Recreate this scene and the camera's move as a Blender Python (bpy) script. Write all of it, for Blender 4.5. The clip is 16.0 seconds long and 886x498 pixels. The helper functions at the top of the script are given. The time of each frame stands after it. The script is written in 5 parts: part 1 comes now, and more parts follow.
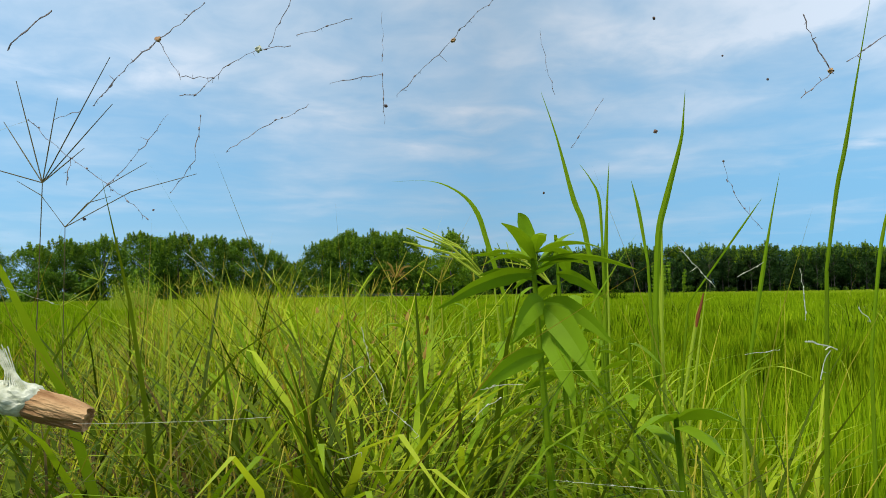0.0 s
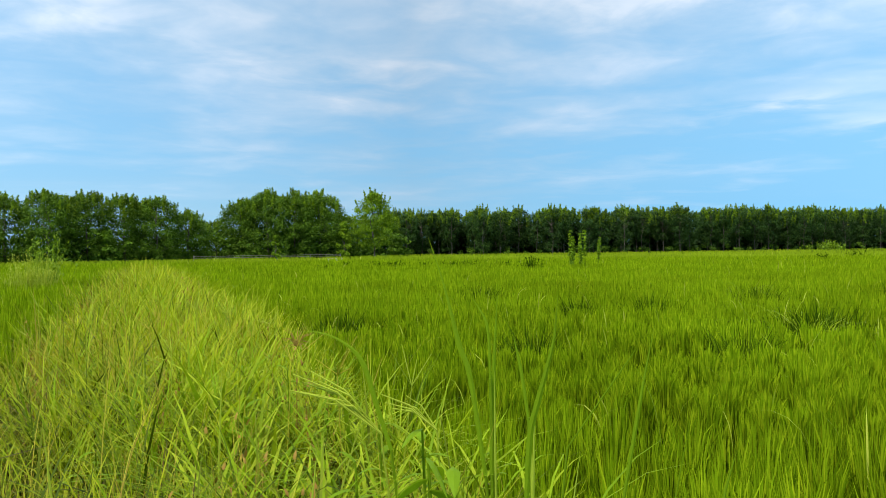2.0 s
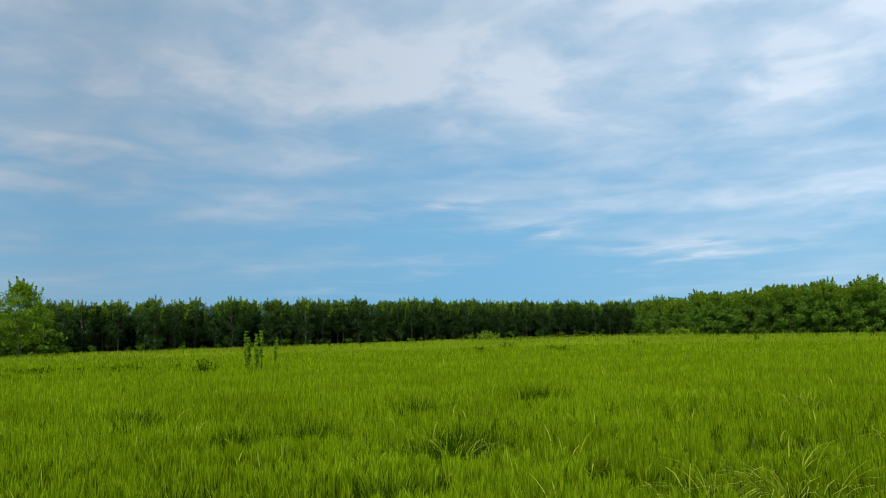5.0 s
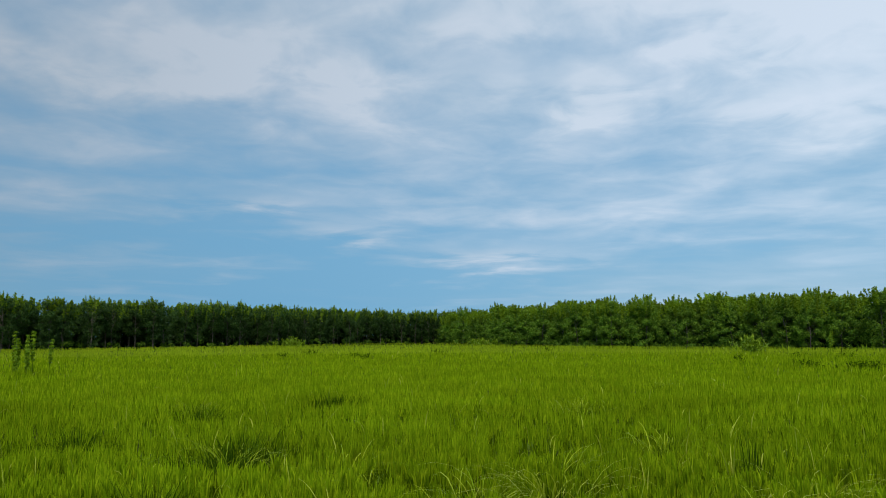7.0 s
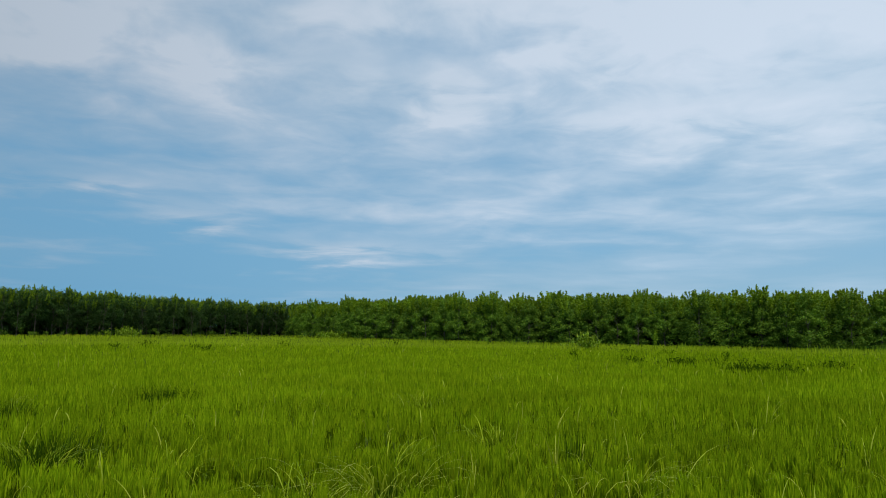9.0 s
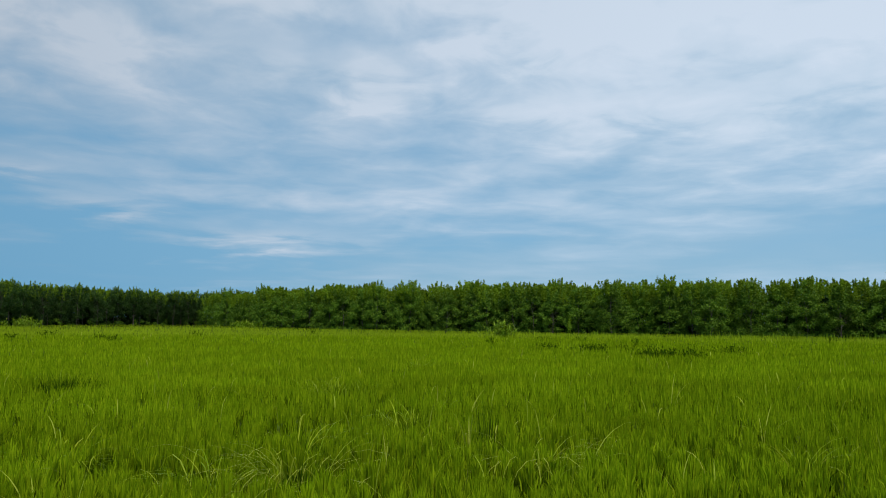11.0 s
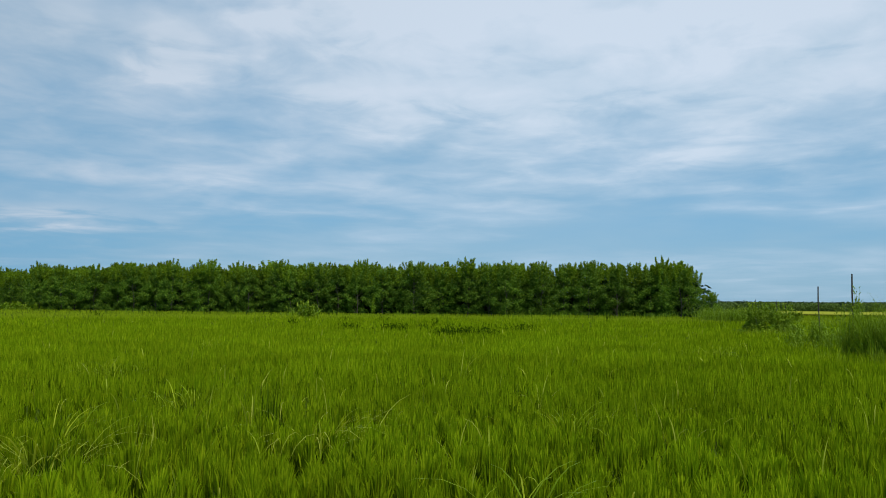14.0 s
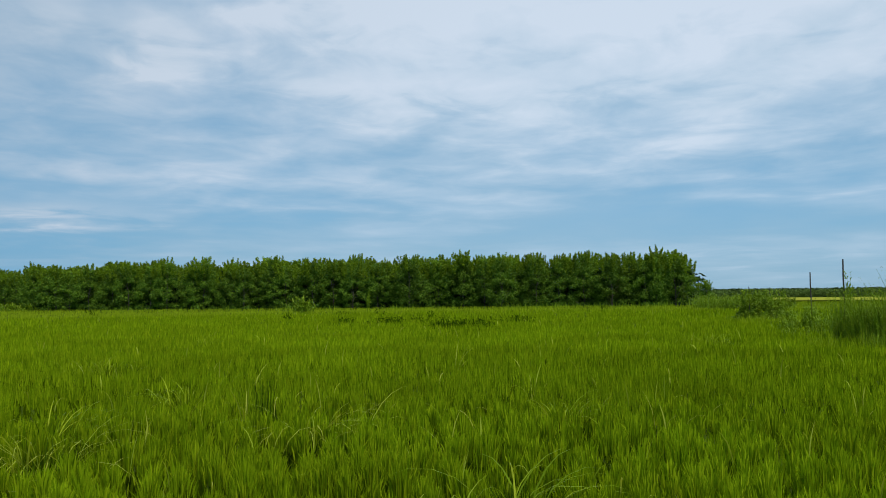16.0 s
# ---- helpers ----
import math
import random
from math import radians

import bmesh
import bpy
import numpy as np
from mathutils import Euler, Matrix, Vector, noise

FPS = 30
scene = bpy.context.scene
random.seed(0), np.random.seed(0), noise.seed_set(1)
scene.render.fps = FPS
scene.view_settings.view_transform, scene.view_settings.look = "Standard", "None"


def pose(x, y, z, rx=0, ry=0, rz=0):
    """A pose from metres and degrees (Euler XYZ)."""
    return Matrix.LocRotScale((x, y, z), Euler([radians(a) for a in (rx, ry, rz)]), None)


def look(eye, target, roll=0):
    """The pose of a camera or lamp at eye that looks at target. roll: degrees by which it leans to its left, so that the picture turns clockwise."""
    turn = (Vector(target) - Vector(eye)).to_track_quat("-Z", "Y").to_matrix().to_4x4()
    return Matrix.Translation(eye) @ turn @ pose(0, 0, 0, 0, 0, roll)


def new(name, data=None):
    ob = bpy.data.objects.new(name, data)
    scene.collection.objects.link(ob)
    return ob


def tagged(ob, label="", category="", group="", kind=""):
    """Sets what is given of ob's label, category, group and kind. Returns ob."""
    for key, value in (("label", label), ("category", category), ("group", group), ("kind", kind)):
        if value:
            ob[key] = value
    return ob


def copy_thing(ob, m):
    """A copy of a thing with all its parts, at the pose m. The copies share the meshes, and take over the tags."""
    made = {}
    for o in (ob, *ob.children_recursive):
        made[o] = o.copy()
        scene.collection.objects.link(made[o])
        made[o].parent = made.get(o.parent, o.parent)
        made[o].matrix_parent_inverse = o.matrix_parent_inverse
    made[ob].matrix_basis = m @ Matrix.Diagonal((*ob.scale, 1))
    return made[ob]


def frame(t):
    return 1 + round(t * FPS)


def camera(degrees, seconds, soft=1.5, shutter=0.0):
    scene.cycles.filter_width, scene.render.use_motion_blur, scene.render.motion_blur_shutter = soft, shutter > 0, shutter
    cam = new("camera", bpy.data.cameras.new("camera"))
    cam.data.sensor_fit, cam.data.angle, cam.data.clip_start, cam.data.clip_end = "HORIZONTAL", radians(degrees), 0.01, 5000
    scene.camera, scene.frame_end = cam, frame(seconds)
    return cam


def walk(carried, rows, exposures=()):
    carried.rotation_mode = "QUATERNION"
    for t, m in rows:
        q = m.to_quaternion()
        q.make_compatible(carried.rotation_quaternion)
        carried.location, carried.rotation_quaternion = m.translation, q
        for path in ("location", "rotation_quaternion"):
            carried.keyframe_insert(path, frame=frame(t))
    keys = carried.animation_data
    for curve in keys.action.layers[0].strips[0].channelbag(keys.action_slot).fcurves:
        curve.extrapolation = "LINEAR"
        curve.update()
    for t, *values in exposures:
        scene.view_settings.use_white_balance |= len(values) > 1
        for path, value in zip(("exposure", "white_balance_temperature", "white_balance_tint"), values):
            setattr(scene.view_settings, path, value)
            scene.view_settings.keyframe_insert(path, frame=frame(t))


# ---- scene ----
cam = camera(62.15, 16.0, soft=0.9)
PATH = [
    (0, pose(-0.244, 0.000, 0.830, 93.38, 0.75, 3.69)),
    (0.5, pose(-0.248, -0.008, 0.918, 92.23, 0.88, 2.89)),
    (1, pose(-0.229, -0.012, 1.035, 91.05, 0.71, 1.72)),
    (1.5, pose(-0.194, -0.020, 1.213, 90.22, 0.70, 0.00)),
    (2, pose(-0.139, -0.015, 1.348, 89.89, 0.70, -2.33)),
    (2.5, pose(-0.104, -0.003, 1.503, 90.26, 0.63, -5.32)),
    (3, pose(-0.059, 0.002, 1.638, 91.37, 0.70, -8.91)),
    (3.5, pose(0.000, 0.000, 1.750, 93.00, 0.90, -12.96)),
    (4, pose(0.061, -0.008, 1.818, 94.65, 1.16, -17.40)),
    (4.5, pose(0.116, -0.022, 1.840, 95.87, 1.16, -21.95)),
    (4.7, pose(0.135, -0.029, 1.846, 96.13, 1.36, -23.84)),
    (6.8, pose(0.333, -0.147, 1.836, 96.62, 0.37, -40.01)),
    (7, pose(0.352, -0.158, 1.834, 96.71, 0.26, -41.33)),
    (7.5, pose(0.393, -0.176, 1.822, 96.71, -0.22, -44.48)),
    (8, pose(0.420, -0.187, 1.826, 96.67, -0.59, -47.42)),
    (8.5, pose(0.444, -0.200, 1.833, 96.48, -0.70, -50.21)),
    (9, pose(0.472, -0.216, 1.833, 96.25, -0.71, -52.88)),
    (9.5, pose(0.502, -0.224, 1.832, 96.07, -0.74, -55.29)),
    (9.7, pose(0.514, -0.223, 1.828, 95.96, -0.79, -56.24)),
    (11.8, pose(0.644, -0.195, 1.707, 95.31, -0.42, -60.56)),
    (12, pose(0.662, -0.198, 1.701, 95.24, -0.47, -61.20)),
    (12.5, pose(0.712, -0.218, 1.689, 95.01, -0.56, -63.96)),
    (13, pose(0.771, -0.259, 1.677, 94.74, -0.69, -67.71)),
    (13.5, pose(0.817, -0.293, 1.669, 94.44, -0.70, -71.43)),
    (14, pose(0.838, -0.310, 1.663, 94.21, -0.44, -74.12)),
    (14.5, pose(0.837, -0.321, 1.654, 94.03, 0.02, -75.44)),
    (15, pose(0.836, -0.338, 1.656, 93.90, 0.44, -75.74)),
    (15.5, pose(0.831, -0.360, 1.656, 93.78, 0.68, -75.32)),
    (16, pose(0.814, -0.372, 1.656, 93.67, 0.66, -74.44)),
]
EXPOSURES = [(0, 0.6), (1.5, 0.8), (3.5, 0.72), (4.5, 0.42), (5.7, 0.22), (7, 0.08), (9, 0.0), (16, 0.0)]
walk(cam, PATH, EXPOSURES)

# ---- light ----
SUN_ELEVATION, SUN_AZIMUTH = 58, -140          # degrees; azimuth clockwise from +y
world = bpy.data.worlds.new("sky")
scene.world = world
world.use_nodes = True
wt = world.node_tree
wt.nodes.clear()


def wnode(kind, **kw):
    n = wt.nodes.new(kind)
    for k, v in kw.items():
        n.inputs[k].default_value = v
    return n


def wmath(op, a, b=None, c=None):
    n = wt.nodes.new("ShaderNodeMath")
    n.operation = op
    for i, v in enumerate((a, b, c)):
        if v is None:
            continue
        if isinstance(v, (int, float)):
            n.inputs[i].default_value = v
        else:
            wt.links.new(v, n.inputs[i])
    return n.outputs[0]


def wramp(fac, stops):
    n = wt.nodes.new("ShaderNodeValToRGB")
    wt.links.new(fac, n.inputs[0])
    e = n.color_ramp.elements
    while len(e) < len(stops):
        e.new(0.5)
    for el, (p, c) in zip(e, stops):
        el.position, el.color = p, (*c, 1)
    return n.outputs[0]


def wmix(fac, a, b):
    n = wt.nodes.new("ShaderNodeMix")
    n.data_type = "RGBA"
    for i, v in ((0, fac), (6, a), (7, b)):
        if isinstance(v, (int, float)):
            n.inputs[i].default_value = v
        elif isinstance(v, tuple):
            n.inputs[i].default_value = (*v, 1)
        else:
            wt.links.new(v, n.inputs[i])
    return n.outputs[2]


sky = wt.nodes.new("ShaderNodeTexSky")
sky.sky_type = "NISHITA"
sky.sun_disc = False
sky.sun_elevation, sky.sun_rotation = radians(SUN_ELEVATION), radians(SUN_AZIMUTH)
sky.air_density, sky.dust_density, sky.ozone_density = 1.0, 0.6, 2.5
coord = wt.nodes.new("ShaderNodeTexCoord")
sep = wt.nodes.new("ShaderNodeSeparateXYZ")
wt.links.new(coord.outputs["Generated"], sep.inputs[0])
rise = wmath("MAXIMUM", sep.outputs[2], 0.0)


# bearing, and the distance on a high level sheet: clouds draw together towards the skyline
sheet = wt.nodes.new("ShaderNodeCombineXYZ")
turned = wmath("ARCTAN2", sep.outputs[0], sep.outputs[1])
wt.links.new(wmath("MULTIPLY", turned, 1.6), sheet.inputs[0])
wt.links.new(wmath("DIVIDE", 1.0, wmath("ADD", rise, 0.27)), sheet.inputs[1])


def clouds(scale, detail, shift, rough=0.5, warp=0.2, along=1.0, turn=0.0):
    """Cloud noise on the sheet; along: how far it is drawn out level, turn: how far that slopes."""
    mp = wt.nodes.new("ShaderNodeMapping")
    mp.inputs["Scale"].default_value = (scale / along, scale, scale)
    mp.inputs["Location"].default_value = shift
    mp.inputs["Rotation"].default_value = (0, 0, radians(turn))
    wt.links.new(sheet.outputs[0], mp.inputs["Vector"])
    n = wnode("ShaderNodeTexNoise", Scale=1.0, Detail=detail, Roughness=rough, Distortion=warp)
    wt.links.new(mp.outputs[0], n.inputs["Vector"])
    return n.outputs[0]


broad = clouds(1.2, 3, (3.1, 1.7, 0.6), 0.5, 0.3, 1.1, -8)
middle = clouds(3.4, 4, (0.4, 5.2, 2.0), 0.5, 0.3, 1.1, -8)
fine = clouds(8.5, 6, (7.0, 2.0, 4.0), 0.55, 0.4, 1.5, -8)
bearing = wmath("MULTIPLY", turned, 57.2958)
height = wmath("MULTIPLY", wmath("ARCSINE", sep.outputs[2]), 57.2958)
bearing = wmath("ADD", bearing, wmath("MULTIPLY", wmath("SUBTRACT", middle, 0.5), 16.0))
height = wmath("ADD", height, wmath("MULTIPLY", wmath("SUBTRACT", fine, 0.5), 4.5))
# banks of cloud: bearing, height, half width, half height (degrees), thickness (thinner where below zero)
BANKS = [(-24, 17, 10, 2.2, 0.11), (-3, 14.3, 9, 1.8, 0.18), (15, 18.5, 12, 2.2, 0.14), (28, 10, 6.5, 0.9, 0.22), (34, 8.2, 4, 0.9, 0.2),
         (45, 6.1, 6, 0.9, 0.26), (52.5, 18, 5.5, 1.7, 0.2), (69, 22.5, 6, 2.6, 0.24), (68, 15.8, 5, 1.1, 0.16), (46, 21.5, 5, 1.5, -0.14),
         (95, 20.5, 8, 2.6, 0.26), (78, 15.8, 6, 1.6, 0.16), (98, 3.2, 9, 0.9, 0.12), (30, 20, 15, 4.0, 0.12), (63, 5.5, 9, 1.8, -0.12), (92, 6.0, 18, 3.5, -0.28)]
heap = None
for b0, h0, wide_, tall_, thick_ in BANKS:
    u_ = wmath("MULTIPLY_ADD", bearing, 1 / wide_, -b0 / wide_)
    v_ = wmath("MULTIPLY_ADD", height, 1 / tall_, -h0 / tall_)
    fall = wmath("EXPONENT", wmath("MULTIPLY", wmath("MULTIPLY_ADD", u_, u_, wmath("MULTIPLY", v_, v_)), -1.0))
    heap = wmath("MULTIPLY", fall, thick_) if heap is None else wmath("MULTIPLY_ADD", fall, thick_, heap)
heap = wmath("MULTIPLY", heap, wmath("MULTIPLY_ADD", fine, 1.6, 0.2))
amount = wmath("ADD", wmath("MULTIPLY", broad, 0.35), wmath("ADD", wmath("MULTIPLY", middle, 0.45), wmath("MULTIPLY", fine, 0.39)))
# a clear stretch low in the north-north-east; more cloud high up and towards +x
facing = wmath("MAXIMUM", wmath("ADD", wmath("MULTIPLY", sep.outputs[0], 0.45), wmath("MULTIPLY", sep.outputs[1], 0.89)), 0.0)
low = wmath("MAXIMUM", wmath("SUBTRACT", 1.0, wmath("MULTIPLY", rise, 3.2)), 0.0)
amount = wmath("SUBTRACT", amount, wmath("MULTIPLY", wmath("MULTIPLY", wmath("POWER", facing, 14), low), 0.22))
amount = wmath("ADD", amount, wmath("ADD", wmath("MULTIPLY", rise, 0.68), wmath("MULTIPLY", wmath("MULTIPLY", sep.outputs[0], wmath("ABSOLUTE", sep.outputs[0])), 0.18)))
amount = wmath("ADD", amount, wmath("MULTIPLY", heap, 0.7))
cover = wramp(amount, [(0.58, (0, 0, 0)), (0.76, (0.45, 0.45, 0.45)), (0.97, (0.95, 0.95, 0.95))])
# thin bright wisps
wisp = clouds(3.2, 7, (2.2, 8.1, 1.3), 0.55, 0.6, 1.9, -8)
veil = wramp(wisp, [(0.50, (0, 0, 0)), (0.60, (0.05, 0.05, 0.05)), (0.74, (0.28, 0.28, 0.28))])
tone = wmath("ADD", wmath("MULTIPLY_ADD", middle, 0.6, wmath("MULTIPLY", heap, 0.5)), wmath("ADD", wmath("MULTIPLY", fine, 0.4), wmath("MULTIPLY", rise, wmath("ADD", 0.16, wmath("MULTIPLY", wmath("MAXIMUM", sep.outputs[0], 0.0), 0.30)))))
dim = wmath("MULTIPLY", wmath("MULTIPLY", wmath("MAXIMUM", sep.outputs[0], 0.0), low), 0.09)          # greyer low in the east
body = wramp(wmath("SUBTRACT", tone, dim), [(0.36, (3.3, 4.9, 6.25)), (0.54, (4.6, 5.95, 7.3)), (0.74, (6.1, 7.05, 8.25))])
gain = wt.nodes.new("ShaderNodeMix")
gain.data_type, gain.blend_type = "RGBA", "MULTIPLY"
gain.inputs[0].default_value = 1.0
wt.links.new(sky.outputs[0], gain.inputs[6])
gain.inputs[7].default_value = (0.9, 1.05, 1.1, 1)
haze = wramp(rise, [(0.0, (2.25, 4.15, 5.85)), (0.12, (1.9, 4.1, 6.25)), (0.4, (2.35, 4.1, 6.2)), (1.0, (2.0, 3.6, 6.0))])
clear = wmix(wmath("MULTIPLY", wmath("POWER", facing, 10), low), wmix(0.85, gain.outputs[2], haze), (1.6, 4.0, 6.35))
thin = wt.nodes.new("ShaderNodeVectorMath")             # the cloud is thinner and dimmer to the north
thin.operation = "SCALE"
wt.links.new(wmix(veil, body, (6.6, 7.6, 8.8)), thin.inputs[0])
wt.links.new(wmath("ADD", 0.78, wmath("MULTIPLY", wmath("ABSOLUTE", sep.outputs[0]), 0.22)), thin.inputs["Scale"])
mixed = wmix(wmath("MAXIMUM", cover, veil), clear, thin.outputs[0])
# the blue is deeper to the north (+y) than to the east and west
level = wmath("ADD", 0.76, wmath("MULTIPLY", wmath("ABSOLUTE", sep.outputs[0]), 0.31))
depth = wt.nodes.new("ShaderNodeVectorMath")
depth.operation = "SCALE"
wt.links.new(mixed, depth.inputs[0])
wt.links.new(level, depth.inputs["Scale"])
mixed = depth.outputs[0]
bg = wt.nodes.new("ShaderNodeBackground")
bg.inputs["Strength"].default_value = 0.1
wt.links.new(mixed, bg.inputs["Color"])
out = wt.nodes.new("ShaderNodeOutputWorld")
wt.links.new(bg.outputs[0], out.inputs[0])

sun_data = bpy.data.lights.new("sun", "SUN")
sun_data.energy, sun_data.angle, sun_data.color = 2.6, radians(8), (1.0, 0.95, 0.86)
sun = new("sun", sun_data)
az, el = radians(SUN_AZIMUTH), radians(SUN_ELEVATION)
sun.matrix_world = look((60 * math.sin(az) * math.cos(el), 60 * math.cos(az) * math.cos(el), 60 * math.sin(el)), (0, 0, 0))


# ---- materials ----
def leafy(name, colours, translucent=0.35, rough=0.55, spread=(0.75, 1.25), gloss=0.06, patch=None, own=0.0):
    """Leaf material: colours by island, light passing through, slight gloss. patch: (scale, low, high) of large uneven tone; own: how far each plant differs."""
    m = bpy.data.materials.new(name)
    m.use_nodes = True
    nt = m.node_tree
    nt.nodes.clear()
    geo = nt.nodes.new("ShaderNodeNewGeometry")
    ramp = nt.nodes.new("ShaderNodeValToRGB")
    e = ramp.color_ramp.elements
    while len(e) < len(colours):
        e.new(0.5)
    for i, (el_, c) in enumerate(zip(e, colours)):
        el_.position, el_.color = i / max(1, len(colours) - 1), (*c, 1)
    nt.links.new(geo.outputs["Random Per Island"], ramp.inputs[0])
    tc = nt.nodes.new("ShaderNodeTexCoord")
    nz = nt.nodes.new("ShaderNodeTexNoise")
    nz.inputs["Scale"].default_value = patch[0] if patch else 0.6
    nz.inputs["Detail"].default_value = 3
    nt.links.new(tc.outputs["Object"], nz.inputs["Vector"])
    mr = nt.nodes.new("ShaderNodeMapRange")
    mr.inputs["From Min"].default_value, mr.inputs["From Max"].default_value = 0.3, 0.7
    mr.inputs["To Min"].default_value, mr.inputs["To Max"].default_value = (patch[1], patch[2]) if patch else spread
    nt.links.new(nz.outputs[0], mr.inputs["Value"])
    mul = nt.nodes.new("ShaderNodeMix")
    mul.data_type, mul.blend_type = "RGBA", "MULTIPLY"
    mul.inputs[0].default_value = 1
    nt.links.new(ramp.outputs[0], mul.inputs[6])
    nt.links.new(mr.outputs[0], mul.inputs[7])
    if own:
        info = nt.nodes.new("ShaderNodeObjectInfo")
        each = nt.nodes.new("ShaderNodeMapRange")
        each.inputs["To Min"].default_value, each.inputs["To Max"].default_value = 1 - own, 1 + own
        nt.links.new(info.outputs["Random"], each.inputs["Value"])
        both = nt.nodes.new("ShaderNodeMath")
        both.operation = "MULTIPLY"
        nt.links.new(mr.outputs[0], both.inputs[0])
        nt.links.new(each.outputs[0], both.inputs[1])
        nt.links.new(both.outputs[0], mul.inputs[7])
    bsdf = nt.nodes.new("ShaderNodeBsdfPrincipled")
    bsdf.inputs["Roughness"].default_value = rough
    bsdf.inputs["Specular IOR Level"].default_value = gloss
    nt.links.new(mul.outputs[2], bsdf.inputs["Base Color"])
    tl = nt.nodes.new("ShaderNodeBsdfTranslucent")
    warm = nt.nodes.new("ShaderNodeMix")
    warm.data_type, warm.blend_type = "RGBA", "MULTIPLY"
    warm.inputs[0].default_value = 1
    warm.inputs[7].default_value = (1.15, 1.1, 0.5, 1)
    nt.links.new(mul.outputs[2], warm.inputs[6])
    nt.links.new(warm.outputs[2], tl.inputs["Color"])
    mix = nt.nodes.new("ShaderNodeMixShader")
    mix.inputs[0].default_value = translucent
    nt.links.new(bsdf.outputs[0], mix.inputs[1])
    nt.links.new(tl.outputs[0], mix.inputs[2])
    o = nt.nodes.new("ShaderNodeOutputMaterial")
    nt.links.new(mix.outputs[0], o.inputs[0])
    return m


def solid(name, a, b, scale=8.0, rough=0.8, bump=0.3, metal=0.0, stretch=(1, 1, 1), gloss=0.15):
    """Opaque material: two tones by noise, with fine relief."""
    m = bpy.data.materials.new(name)
    m.use_nodes = True
    nt = m.node_tree
    bsdf = nt.nodes["Principled BSDF"]
    bsdf.inputs["Roughness"].default_value = rough
    bsdf.inputs["Metallic"].default_value = metal
    bsdf.inputs["Specular IOR Level"].default_value = gloss
    tc = nt.nodes.new("ShaderNodeTexCoord")
    mp = nt.nodes.new("ShaderNodeMapping")
    mp.inputs["Scale"].default_value = stretch
    nt.links.new(tc.outputs["Object"], mp.inputs["Vector"])
    nz = nt.nodes.new("ShaderNodeTexNoise")
    nz.inputs["Scale"].default_value, nz.inputs["Detail"].default_value = scale, 6
    nt.links.new(mp.outputs[0], nz.inputs["Vector"])
    ramp = nt.nodes.new("ShaderNodeValToRGB")
    ramp.color_ramp.elements[0].position, ramp.color_ramp.elements[0].color = 0.35, (*a, 1)
    ramp.color_ramp.elements[1].position, ramp.color_ramp.elements[1].color = 0.65, (*b, 1)
    nt.links.new(nz.outputs[0], ramp.inputs[0])
    nt.links.new(ramp.outputs[0], bsdf.inputs["Base Color"])
    bp = nt.nodes.new("ShaderNodeBump")
    bp.inputs["Strength"].default_value, bp.inputs["Distance"].default_value = bump, 0.02
    nt.links.new(nz.outputs[0], bp.inputs["Height"])
    nt.links.new(bp.outputs[0], bsdf.inputs["Normal"])
    return m


RICE = leafy("rice_leaf", [(0.115, 0.205, 0.003), (0.215, 0.335, 0.006), (0.34, 0.445, 0.011)], 0.28, 0.55, gloss=0.0, patch=(0.45, 0.8, 1.18))
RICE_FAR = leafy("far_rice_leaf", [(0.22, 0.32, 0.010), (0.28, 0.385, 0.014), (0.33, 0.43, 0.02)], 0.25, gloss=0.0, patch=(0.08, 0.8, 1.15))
# dark colour stands for the shade low among the rice blades
RICE_SHADED = leafy("shaded_rice_leaf", [(0.06, 0.11, 0.001), (0.09, 0.15, 0.002), (0.125, 0.195, 0.003)], 0.2, gloss=0.0)
# brown of dead grass, its dark tones carrying the shade between the tufts
SHADED_LITTER = leafy("shaded_dead_litter", [(0.05, 0.04, 0.009), (0.14, 0.095, 0.025), (0.06, 0.075, 0.009)], 0.1)
WEED = leafy("weed_blade", [(0.05, 0.085, 0.004), (0.10, 0.15, 0.008), (0.19, 0.245, 0.015)], 0.3, 0.55, gloss=0.06, patch=(2.2, 0.5, 1.35))
STRAW = leafy("straw_stem", [(0.26, 0.22, 0.02), (0.50, 0.45, 0.05), (0.28, 0.20, 0.03)], 0.3, gloss=0.05, patch=(0.9, 0.75, 1.2))
SEDGE = leafy("sedge_blade", [(0.022, 0.055, 0.002), (0.045, 0.095, 0.004), (0.11, 0.19, 0.008)], 0.3, gloss=0.0)
YELLOW = leafy("yellow_blade", [(0.24, 0.33, 0.011), (0.46, 0.50, 0.024)], 0.4, patch=(1.6, 0.7, 1.2))
SPIKE = leafy("seed_spike", [(0.33, 0.40, 0.02), (0.47, 0.51, 0.03), (0.44, 0.42, 0.035)], 0.35, gloss=0.1)
STALK = leafy("tall_blade", [(0.15, 0.25, 0.007), (0.22, 0.33, 0.012)], 0.4, gloss=0.05)
PALE = leafy("pale_stem", [(0.32, 0.42, 0.03), (0.44, 0.49, 0.06)], 0.35)
BROAD = leafy("broad_leaf", [(0.15, 0.27, 0.008), (0.25, 0.38, 0.015)], 0.4, gloss=0.08, patch=(14, 0.85, 1.15))
REDLEAF = leafy("red_leaf", [(0.22, 0.05, 0.025), (0.32, 0.13, 0.05)], 0.3)
FLOWER = leafy("rusty_seedhead", [(0.26, 0.16, 0.03), (0.36, 0.24, 0.05)], 0.2)
LEAF_DARK = leafy("plantation_leaf", [(0.018, 0.048, 0.014), (0.034, 0.078, 0.016), (0.065, 0.125, 0.019)], 0.22, gloss=0.08, own=0.22)
